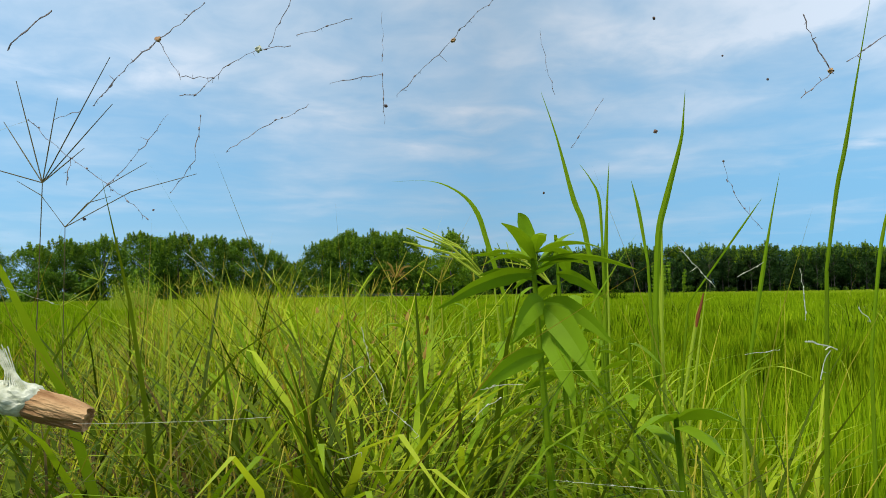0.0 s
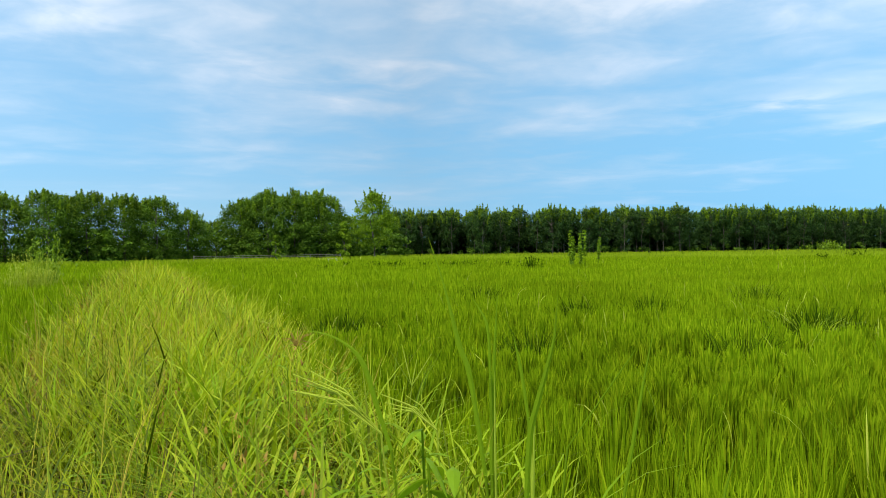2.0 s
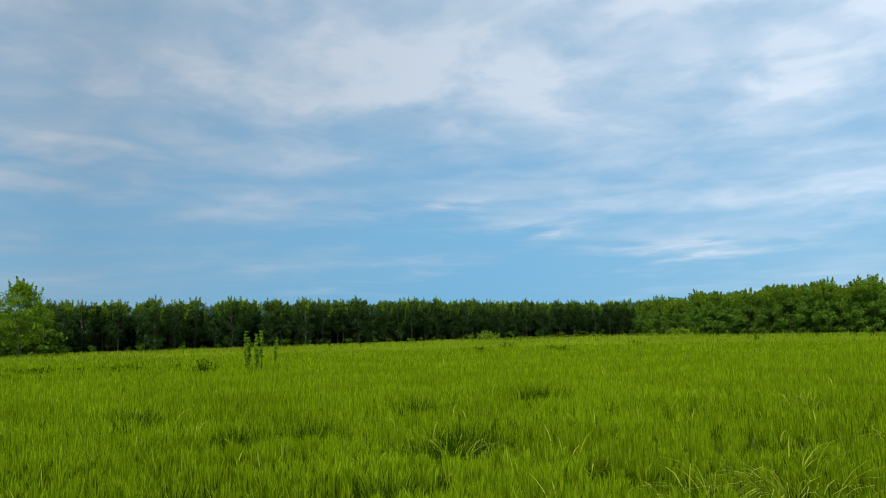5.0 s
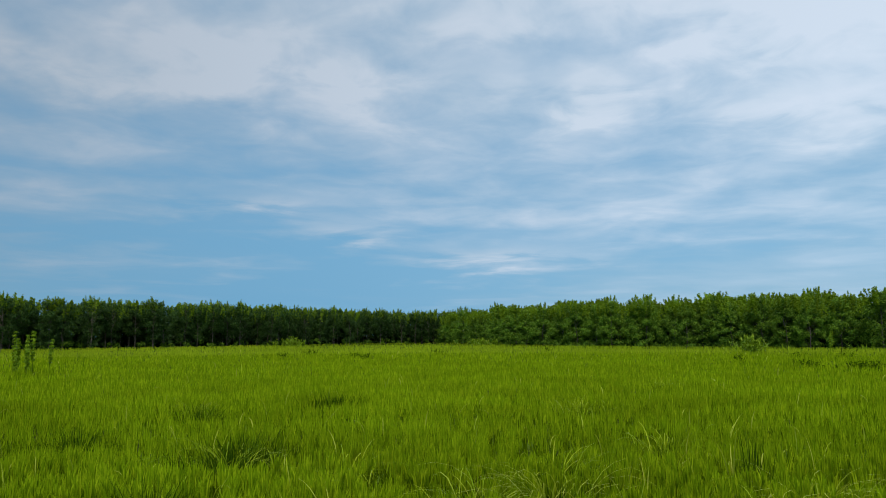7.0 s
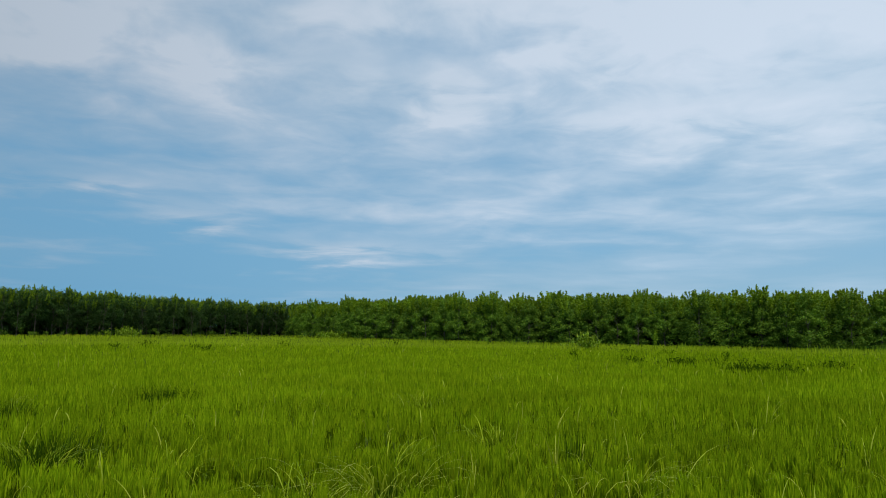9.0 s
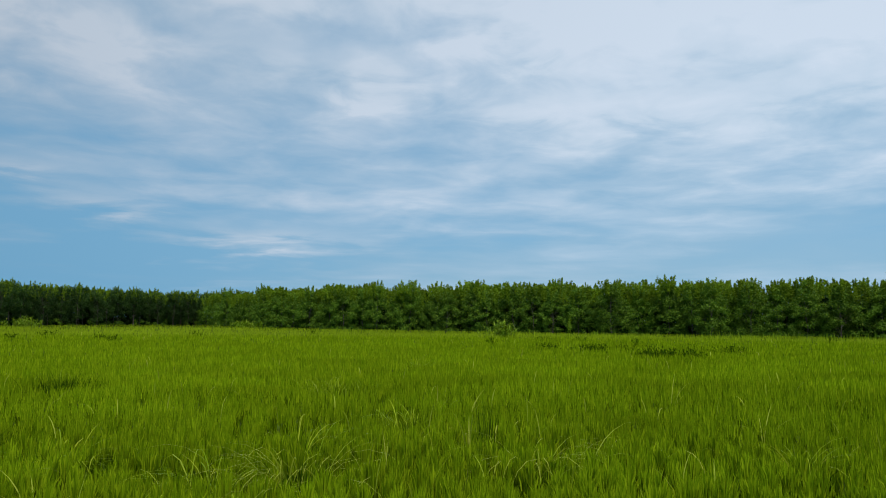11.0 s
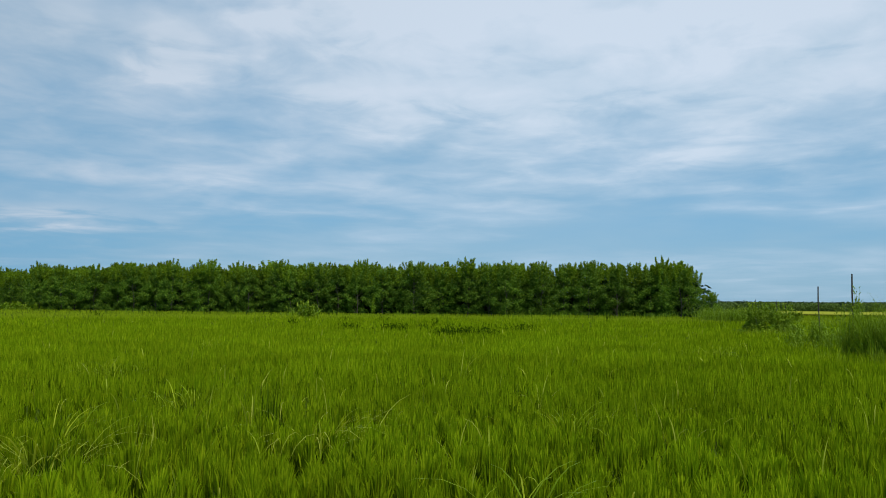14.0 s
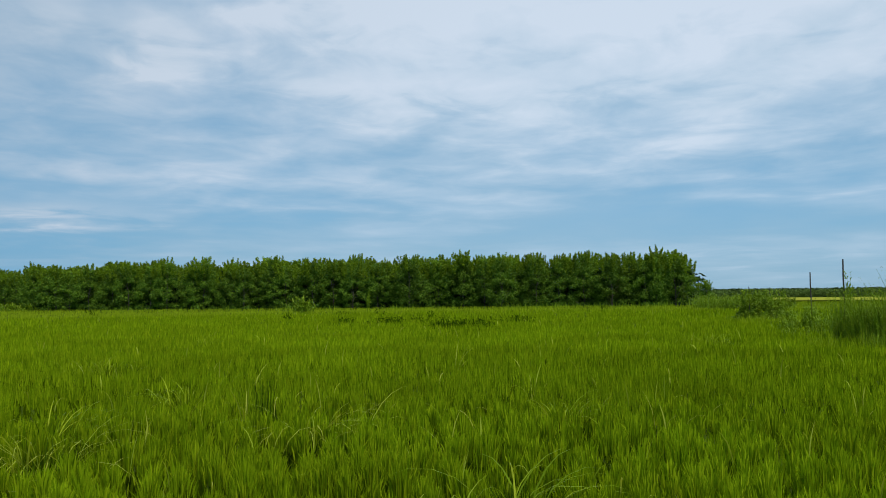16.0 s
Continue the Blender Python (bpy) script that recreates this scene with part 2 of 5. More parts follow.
# near-black green stands for the unlit inside of the woods
LEAF_SHADED = leafy("shaded_interior_leaf", [(0.016, 0.04, 0.008), (0.03, 0.07, 0.010)], 0.1, gloss=0.1)
LEAF_POPLAR = leafy("poplar_leaf", [(0.06, 0.135, 0.016), (0.095, 0.195, 0.02), (0.14, 0.255, 0.023), (0.19, 0.315, 0.028)], 0.33, gloss=0.08, own=0.2)
# lighter than the crowns: sun on the treetops is put into this colour
LEAF_SUNLIT = leafy("sunlit_leaf", [(0.10, 0.185, 0.010), (0.16, 0.26, 0.013), (0.22, 0.33, 0.018)], 0.35, gloss=0.06, own=0.15)
FINGER = leafy("dark_finger", [(0.10, 0.085, 0.04), (0.19, 0.15, 0.07)], 0.1, gloss=0.0)
WEEDY = leafy("feathery_weed", [(0.12, 0.21, 0.010), (0.19, 0.31, 0.016), (0.28, 0.39, 0.03)], 0.3, gloss=0.1)
LEAF_ROUND = leafy("willow_leaf", [(0.045, 0.10, 0.009), (0.08, 0.16, 0.011), (0.125, 0.225, 0.015)], 0.28, gloss=0.1, own=0.15)
LEAF_LIGHT = leafy("young_leaf", [(0.10, 0.195, 0.010), (0.165, 0.28, 0.014), (0.235, 0.36, 0.02)], 0.35, gloss=0.06)
BARK = solid("bark", (0.06, 0.05, 0.04), (0.16, 0.14, 0.115), 9, 0.9, 0.6, stretch=(1, 1, 0.2))
BANK = solid("bank_soil", (0.05, 0.055, 0.018), (0.09, 0.085, 0.03), 5, 0.95, 0.5)
FARFIELD = solid("far_crop", (0.22, 0.25, 0.025), (0.30, 0.32, 0.04), 0.02, 0.9, 0.0, gloss=0.0)
POST = solid("weathered_post", (0.035, 0.03, 0.027), (0.09, 0.08, 0.07), 12, 0.85, 0.5, stretch=(1, 1, 0.2))
CONCRETE = solid("pale_concrete", (0.42, 0.42, 0.40), (0.62, 0.61, 0.58), 6, 0.85, 0.2)
FARRICE = solid("far_rice", (0.07, 0.13, 0.003), (0.10, 0.16, 0.006), 0.05, 0.9, 0.0, gloss=0.0)
RAIL = solid("grey_rail", (0.10, 0.10, 0.075), (0.22, 0.21, 0.17), 5, 0.6, 0.1)
SILK = solid("web_silk", (0.40, 0.41, 0.27), (0.66, 0.65, 0.50), 400, 0.5, 0.1)
THREAD = solid("dusty_silk", (0.13, 0.11, 0.115), (0.36, 0.29, 0.27), 700, 0.7, 0.1)
DEBRIS = solid("web_debris", (0.05, 0.04, 0.035), (0.26, 0.15, 0.10), 300, 0.9, 0.2)
HUSK = solid("dry_husk", (0.22, 0.10, 0.035), (0.62, 0.38, 0.18), 170, 0.7, 0.5, stretch=(0.25, 1, 1))
LUSH = leafy("lush_blade", [(0.16, 0.275, 0.008), (0.28, 0.40, 0.014), (0.42, 0.50, 0.03)], 0.4, patch=(3.0, 0.7, 1.25))
FARHEDGE = leafy("hedge_leaf", [(0.075, 0.125, 0.03), (0.10, 0.16, 0.04), (0.13, 0.2, 0.05)], 0.2, gloss=0.0, patch=(0.06, 0.8, 1.15))
FARLEAF = leafy("far_leaf", [(0.05, 0.085, 0.032), (0.07, 0.115, 0.045)], 0.1, gloss=0.0)

rng = np.random.default_rng(7)


# ---- builders ----
def mesh_from(name, co, quads, tris, material):
    """A mesh from arrays of places, four-cornered and three-cornered faces."""
    me = bpy.data.meshes.new(name)
    nq, nt_ = len(quads), len(tris)
    me.vertices.add(len(co))
    me.vertices.foreach_set("co", np.asarray(co, np.float32).ravel())
    loops = np.concatenate([np.asarray(quads, np.int32).ravel(), np.asarray(tris, np.int32).ravel()])
    me.loops.add(len(loops))
    me.loops.foreach_set("vertex_index", loops)
    me.polygons.add(nq + nt_)
    starts = np.concatenate([np.arange(nq) * 4, nq * 4 + np.arange(nt_) * 3]).astype(np.int32)
    me.polygons.foreach_set("loop_start", starts)
    me.update(calc_edges=True)
    me.validate()
    me.materials.append(material)
    return me


def blade_arrays(base, height, lean, bend, width, face, arch=0.0):
    """Grass blades as tapering strips: base places (n,3), heights, direction of lean, how far the tip goes sideways,
    width, direction of the flat side; arch: how far the tip falls below the top."""
    n = len(base)
    s = np.array([0.0, 0.4, 0.75, 1.0])
    wid = np.array([0.8, 1.0, 0.65])
    z = height[:, None] * (s - np.asarray(arch).reshape(-1, 1) * np.maximum(0, s - 0.5) ** 2 * 4 * 0.35)
    r = bend[:, None] * s**2
    cx = base[:, 0:1] + np.cos(lean)[:, None] * r
    cy = base[:, 1:2] + np.sin(lean)[:, None] * r
    cz = base[:, 2:3] + z
    dx, dy = np.cos(face)[:, None] * width[:, None] * wid / 2, np.sin(face)[:, None] * width[:, None] * wid / 2
    co = np.empty((n, 7, 3), np.float32)
    for k in range(3):
        co[:, 2 * k] = np.stack([cx[:, k] - dx[:, k], cy[:, k] - dy[:, k], cz[:, k]], -1)
        co[:, 2 * k + 1] = np.stack([cx[:, k] + dx[:, k], cy[:, k] + dy[:, k], cz[:, k]], -1)
    co[:, 6] = np.stack([cx[:, 3], cy[:, 3], cz[:, 3]], -1)
    o = np.arange(n, dtype=np.int32)[:, None] * 7
    quads = np.concatenate([o + np.array([0, 1, 3, 2]), o + np.array([2, 3, 5, 4])])
    tris = o + np.array([4, 5, 6])
    return co.reshape(-1, 3), quads, tris


def short_blades(base, height, lean, bend, width, face):
    """Simple blades of one quad and a tip, for grass further off."""
    n = len(base)
    co = np.empty((n, 5, 3), np.float32)
    dx, dy = np.cos(face) * width / 2, np.sin(face) * width / 2
    lx, ly = np.cos(lean) * bend, np.sin(lean) * bend
    for k, (s, w, e) in enumerate(((0, 0.8, 0), (0, 0.8, 1), (0.6, 1.0, 1), (0.6, 1.0, 0))):
        sg = 1 if e else -1
        co[:, k] = np.stack([base[:, 0] + lx * s * s + sg * dx * w, base[:, 1] + ly * s * s + sg * dy * w, base[:, 2] + height * s], -1)
    co[:, 4] = np.stack([base[:, 0] + lx, base[:, 1] + ly, base[:, 2] + height], -1)
    o = np.arange(n, dtype=np.int32)[:, None] * 5
    return co.reshape(-1, 3), o + np.array([0, 1, 2, 3]), o + np.array([3, 2, 4])


def tip_blades(base, height, lean, bend, width, face):
    """The upper ends of blades as single points, for rice a good way off."""
    dx, dy = np.cos(face) * width / 2, np.sin(face) * width / 2
    top = np.stack([base[:, 0] + np.cos(lean) * bend, base[:, 1] + np.sin(lean) * bend, base[:, 2] + height], -1)
    co = np.stack([base - np.stack([dx, dy, 0 * dx], -1), base + np.stack([dx, dy, 0 * dx], -1), top], 1).astype(np.float32)
    return co.reshape(-1, 3), np.zeros((0, 4), np.int32), np.arange(3 * len(base), dtype=np.int32).reshape(-1, 3)


def joined(parts):
    co, q, t, off = [], [], [], 0
    for c, a, b in parts:
        co.append(c), q.append(a + off), t.append(b + off)
        off += len(c)
    return np.concatenate(co), np.concatenate(q), np.concatenate(t)


def part(name, bm, material, parent, label=""):
    me = bpy.data.meshes.new(name)
    bm.to_mesh(me)
    bm.free()
    me.materials.append(material)
    ob = new(name, me)
    ob.parent = parent
    return tagged(ob, label)


def child(name, me, parent, label=""):
    ob = new(name, me)
    ob.parent = parent
    return tagged(ob, label)


def tube(bm, pts, radii, sides=6):
    """A tapering tube along points."""
    rings = []
    pts = [Vector(p) for p in pts]
    for i, (p, r) in enumerate(zip(pts, radii)):
        d = (pts[min(i + 1, len(pts) - 1)] - pts[max(i - 1, 0)]).normalized()
        a = d.orthogonal().normalized()
        b = d.cross(a)
        rings.append([bm.verts.new(p + (a * math.cos(2 * math.pi * k / sides) + b * math.sin(2 * math.pi * k / sides)) * r) for k in range(sides)])
    for r0, r1 in zip(rings, rings[1:]):
        for k in range(sides):
            bm.faces.new((r0[k], r0[(k + 1) % sides], r1[(k + 1) % sides], r1[k]))
    bm.faces.new(rings[-1])
    bm.faces.new(rings[0][::-1])


def wave(x, y, seed=0.0):
    """Smooth uneven field, about -1 to 1."""
    return (np.sin(0.9 * x + 1.3 * np.sin(0.35 * y + seed) + seed) + np.sin(1.1 * y + 1.1 * np.sin(0.5 * x - seed)) + 0.7 * np.sin(2.3 * x - 1.7 * y + 2 * seed)) / 2.7


def bank_mid(y):
    """Middle line of the weedy bank between the paddies."""
    return -0.75 - 0.37 * np.maximum(y - 2, 0)


# ---- ground ----
def build_ground():
    n = 60
    g = np.linspace(-1, 1, n)
    g = np.sign(g) * np.abs(g) ** 3 * 2500
    x, y = np.meshgrid(g, g)
    z = -0.02 + 0 * x
    co = np.stack([x, y, z], -1).reshape(-1, 3)
    i = np.arange(n * n).reshape(n, n)
    q = np.stack([i[:-1, :-1], i[:-1, 1:], i[1:, 1:], i[1:, :-1]], -1).reshape(-1, 4)
    me = mesh_from("ground", co, q, np.zeros((0, 3), np.int32), GROUND)
    tagged(new("ground", me), "dark wet field soil under the rice, running to the horizon", "ground", kind="structure")


GROUND = bpy.data.materials.new("ground_mix")
GROUND.use_nodes = True
gn = GROUND.node_tree
gn.nodes.remove(gn.nodes["Principled BSDF"])
g_tc = gn.nodes.new("ShaderNodeTexCoord")
g_n1 = gn.nodes.new("ShaderNodeTexNoise")
g_n1.inputs["Scale"].default_value, g_n1.inputs["Detail"].default_value = 0.9, 8
gn.links.new(g_tc.outputs["Object"], g_n1.inputs["Vector"])
g_r = gn.nodes.new("ShaderNodeValToRGB")
g_r.color_ramp.elements[0].position, g_r.color_ramp.elements[0].color = 0.35, (0.035, 0.05, 0.010, 1)
g_r.color_ramp.elements[1].position, g_r.color_ramp.elements[1].color = 0.68, (0.09, 0.15, 0.012, 1)
gn.links.new(g_n1.outputs[0], g_r.inputs[0])
gd = gn.nodes.new("ShaderNodeBsdfDiffuse")
gn.links.new(g_r.outputs[0], gd.inputs["Color"])
gn.links.new(gd.outputs[0], gn.nodes["Material Output"].inputs["Surface"])
build_ground()


def build_bank():
    """A low rounded bank of soil running away between the paddies."""
    ys = np.concatenate([np.linspace(-6, 12, 40), np.linspace(13, 36, 24)])
    xs = np.linspace(-1, 1, 13)
    Y, S = np.meshgrid(ys, xs, indexing="ij")
    X = bank_mid(Y) + S * 1.35
    Z = 0.26 * np.cos(S * math.pi / 2) ** 0.8 - 0.03 + 0.03 * wave(X * 2, Y * 2)
    Z[:, 0] = Z[:, -1] = -0.06
    Z -= 0.3 * np.clip((Y - 24) / 12, 0, 1)
    co = np.stack([X, Y, Z], -1).reshape(-1, 3)
    i = np.arange(co.shape[0]).reshape(len(ys), len(xs))
    q = np.stack([i[:-1, :-1], i[1:, :-1], i[1:, 1:], i[:-1, 1:]], -1).reshape(-1, 4)
    tagged(new("bank", mesh_from("bank", co, q, np.zeros((0, 3), np.int32), BANK)), "low rounded earth bank between two rice paddies", "bank", kind="structure")


build_bank()


# ---- rice ----
DARK_SPOTS = [(3.3, 10.5, 0.4), (4.4, 8.3, 0.7), (-1.03, 8.8, 0.5), (0.9, 6.4, 0.35), (2.2, 10.5, 0.3), (7.6, 6.1, 0.5), (1.2, 14.5, 0.5), (9.5, 14.0, 0.6), (2.7, 6.2, 0.35), (6.0, 12.8, 0.4), (5.0, 5.2, 0.3), (5.6, 4.2, 0.35), (8.1, 3.7, 0.3), (4.15, 7.8, 0.4), (5.05, 0.45, 0.25), (6.4, 2.5, 0.25)]


def curved_blades(base, length, lean, turn, width, segs=5):
    """Blades that rise and arch over: length along the blade, direction of lean, how far they turn over (radians), width."""
    n = len(base)
    s = np.linspace(0, 1, segs + 1)
    tilt = 0.06 + turn[:, None] * s**1.25                   # angle from upright along the blade
    step = length[:, None] / segs
    mid = (tilt[:, :-1] + tilt[:, 1:]) / 2
    r = np.concatenate([np.zeros((n, 1)), np.cumsum(np.sin(mid) * step, 1)], 1)
    z = np.concatenate([np.zeros((n, 1)), np.cumsum(np.cos(mid) * step, 1)], 1)
    c, q = np.cos(lean)[:, None], np.sin(lean)[:, None]
    px, py, pz = base[:, 0:1] + c * r, base[:, 1:2] + q * r, base[:, 2:3] + z
    w = width[:, None] / 2 * np.minimum(1, 0.55 + 1.6 * s) * np.clip((1 - s) * 2.2, 0, 1) ** 0.8
    co = np.empty((n, segs * 2 + 1, 3), np.float32)
    for k in range(segs):
        co[:, 2 * k] = np.stack([px[:, k] - q[:, 0] * w[:, k], py[:, k] + c[:, 0] * w[:, k], pz[:, k]], -1)
        co[:, 2 * k + 1] = np.stack([px[:, k] + q[:, 0] * w[:, k], py[:, k] - c[:, 0] * w[:, k], pz[:, k]], -1)
    co[:, 2 * segs] = np.stack([px[:, segs], py[:, segs], pz[:, segs]], -1)
    o = np.arange(n, dtype=np.int32)[:, None] * (segs * 2 + 1)
    quads = np.concatenate([o + np.array([2 * k, 2 * k + 1, 2 * k + 3, 2 * k + 2]) for k in range(segs - 1)])
    return co.reshape(-1, 3), quads, o + np.array([2 * segs - 2, 2 * segs - 1, 2 * segs])


# how far the rice reaches: compass angle and distance
WOOD_LINE = ([-46, -20, -2, 12, 20, 27, 33, 38, 43, 46, 52, 60, 68, 76, 84, 94, 97.5, 98.5, 122], [84, 84, 104, 105, 111, 123, 137, 149, 150, 119, 102, 93, 87, 85, 85, 85, 86, 117, 117])


def rice_places(count, d0, d1, hollows=True, a0=-46, a1=122, power=1.0):
    """Places of rice blades between two distances, closer together near by."""
    u = rng.random(count)
    if power == 1.0:
        d = d0 * (d1 / d0) ** u
    else:
        e = 1 - power
        d = (d0**e + u * (d1**e - d0**e)) ** (1 / e)
    a = np.radians(rng.uniform(a0, a1, count))       # clockwise from +y
    x, y = d * np.sin(a), d * np.cos(a)
    near = d < 18
    step = 0.22
    ca, sa = math.cos(0.52), math.sin(0.52)                 # the hills stand in rows at a slant to the bank
    gu, gv = np.round((x * ca + y * sa) / step) * step, np.round((y * ca - x * sa) / step) * step
    hx, hy = gu * ca - gv * sa, gu * sa + gv * ca
    jx, jy = rng.normal(0, 0.038, count), rng.normal(0, 0.038, count)
    own = np.modf(np.abs(np.sin(gu * 127.1 + gv * 311.7)) * 4375.85)[0]          # each hill's own vigour
    drift = np.modf(np.abs(np.sin(gu * 269.5 + gv * 183.3)) * 2371.31)[0]
    hx, hy = hx + 0.16 * (own - 0.5), hy + 0.16 * (drift - 0.5)
    x, y = np.where(near, hx + jx, x), np.where(near, hy + jy, y)
    keep = np.abs(x - bank_mid(y)) > np.where(x > bank_mid(y), 0.85 + 0.45 * np.clip((y - 1.3) / 5, 0, 1), 1.15) + 0.2 * wave(y * 2, x) + np.abs(rng.normal(0, 0.25, count)) - 2 * np.clip((y - 22) / 12, 0, 1)
    keep &= np.hypot(x - 0.2, y) > 0.85
    if hollows:
        for px, py, pr in DARK_SPOTS:
            keep &= ~((np.hypot((x - px) / 1.5, y - py) < pr * 0.8) & (rng.random(count) < 0.7))
    keep &= ~((wave(x * 4.3, y * 4.9, 8) > 0.5) & (rng.random(count) < (0.55 if hollows else 0.2)) & near)
    keep &= np.hypot(x, y) < np.interp(np.degrees(np.arctan2(x, y)), *WOOD_LINE)     # stay in front of the woods
    x, y, d, jx, jy, own = x[keep], y[keep], d[keep], jx[keep], jy[keep], own[keep]
    h = 0.535 + 0.035 * wave(x * 0.35, y * 0.35, 2) + 0.11 * (own - 0.5) * (d < 18) + np.where(d < 18, 0.05 - 1.5 * np.minimum(np.hypot(jx, jy), 0.1), 0)
    h -= 0.15 * np.clip(wave(x * 1.9, y * 2.3, 5) - 0.25, 0, 1) + 0.26 * np.clip(wave(x * 4.3, y * 4.9, 8) - 0.3, 0, 1) * (d < 20)
    for px, py, pr in DARK_SPOTS:
        h -= 0.2 * np.exp(-((x - px) / (1.4 * pr)) ** 2 - ((y - py) / pr) ** 2)
    return x, y, d, h, np.arctan2(jy, jx) + rng.normal(0, 0.5, len(x))


def rice_field():
    x, y, d, h, out_dir = rice_places(58000, 1.1, 4.5, a0=-46, a1=48)
    n = len(x)
    close = blade_arrays(np.stack([x, y, 0 * x], -1), h * rng.uniform(0.76, 1.08, n), out_dir, np.abs(rng.normal(0.04, 0.035, n)) + 0.01,
                         0.0098 * rng.uniform(0.6, 1.3, n), rng.uniform(0, math.pi, n), np.where(rng.random(n) < 0.15, rng.uniform(0.4, 1.1, n), 0))
    x, y, d, h, out_dir = rice_places(17000, 0.9, 4.2, a0=46, a1=126)
    n = len(x)
    bands = [close, short_blades(np.stack([x, y, 0 * x], -1), h * rng.uniform(0.8, 1.06, n), out_dir, np.abs(rng.normal(0.05, 0.04, n)), 0.012 * rng.uniform(0.6, 1.3, n), rng.uniform(0, math.pi, n))]
    far = []
    for count, d0, d1, power, wide in ((210000, 4.0, 9.5, 1.5, 0.0102), (150000, 9.0, 18, 1.4, 0.0085), (290000, 17, 150, 1.25, 0.0095)):
        x, y, d, h, out_dir = rice_places(count, d0, d1, power=power)
        n = len(x)
        z0 = h * rng.uniform(0.55, 0.75, n)                                   # upper leaves leave their sheaths at this height
        top = h * rng.uniform(0.9, 1.06, n)
        w = np.minimum(wide * np.maximum(1, d / 6) ** 0.62, 0.05) * rng.uniform(0.6, 1.3, n)
        shape = short_blades if d0 < 9 else tip_blades
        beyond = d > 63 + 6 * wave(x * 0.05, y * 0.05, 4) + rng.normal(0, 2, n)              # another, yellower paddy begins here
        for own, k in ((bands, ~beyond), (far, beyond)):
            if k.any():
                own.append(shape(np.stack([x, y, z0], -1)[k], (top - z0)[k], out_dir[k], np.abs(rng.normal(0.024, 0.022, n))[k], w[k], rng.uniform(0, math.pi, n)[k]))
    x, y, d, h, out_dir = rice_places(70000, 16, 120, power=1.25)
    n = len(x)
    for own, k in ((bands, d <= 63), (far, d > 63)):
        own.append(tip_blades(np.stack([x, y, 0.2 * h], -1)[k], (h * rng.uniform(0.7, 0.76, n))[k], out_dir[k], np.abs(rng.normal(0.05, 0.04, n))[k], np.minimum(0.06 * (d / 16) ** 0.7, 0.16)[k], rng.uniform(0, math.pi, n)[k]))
    return joined(bands + [rice_behind()]), joined(far)


def rice_behind():
    """Coarser rice on the side of the paddies away from the woods."""
    n = 18000
    d, a = np.exp(rng.uniform(math.log(0.9), math.log(60), n)), np.radians(rng.uniform(122, 314, n))
    x, y = d * np.sin(a), d * np.cos(a)
    keep = np.abs(x - bank_mid(y)) > 1.2
    x, y, d = x[keep], y[keep], d[keep]
    n = len(x)
    return short_blades(np.stack([x, y, 0 * x], -1), rng.uniform(0.42, 0.6, n), rng.uniform(0, 6.28, n), np.abs(rng.normal(0.08, 0.05, n)), 0.02 * np.maximum(1, d / 4) ** 0.8, rng.uniform(0, 3.14, n))


def rice_shade_blades():
    """The older lower leaves and sheaths of the rice hills, with canopy shade in their dark colour."""
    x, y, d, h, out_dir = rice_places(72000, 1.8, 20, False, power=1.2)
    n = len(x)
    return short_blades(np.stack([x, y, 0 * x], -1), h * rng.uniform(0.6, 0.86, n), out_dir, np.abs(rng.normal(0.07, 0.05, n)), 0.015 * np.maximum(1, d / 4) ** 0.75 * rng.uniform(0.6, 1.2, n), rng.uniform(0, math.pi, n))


rice_near, rice_beyond = rice_field()
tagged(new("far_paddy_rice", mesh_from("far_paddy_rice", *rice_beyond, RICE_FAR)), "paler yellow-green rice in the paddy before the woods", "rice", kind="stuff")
tagged(new("rice_plants", mesh_from("rice_plants", *rice_near, RICE)), "dense bright green young rice plants filling the paddy", "rice", kind="stuff")
tagged(new("rice_sheaths", mesh_from("rice_sheaths", *rice_shade_blades(), RICE_SHADED)), "lower rice leaves coloured dark for the shade under the tips", "rice", kind="stuff")


def stray_blades(count):
    """Single taller pale blades and seed stalks that stand above the rice, some nodding over."""
    d = np.exp(rng.uniform(math.log(3.5), math.log(75), count))
    a = np.radians(rng.uniform(-30, 112, count))
    x, y = d * np.sin(a), d * np.cos(a)
    keep = np.abs(x - bank_mid(y)) > 1.3
    x, y, d = x[keep], y[keep], d[keep]
    n = len(x)
    return curved_blades(np.stack([x, y, np.full(n, 0.3)], -1), rng.uniform(0.3, 0.46, n), rng.uniform(0, 6.28, n), rng.uniform(0.2, 2.6, n),
                         0.008 * np.maximum(1, d / 5) ** 0.75 * rng.uniform(0.6, 1.3, n))


tagged(new("stray_grass", mesh_from("stray_grass", *stray_blades(800), PALE)), "scattered pale seed stalks standing above the rice", "grass", kind="stuff")


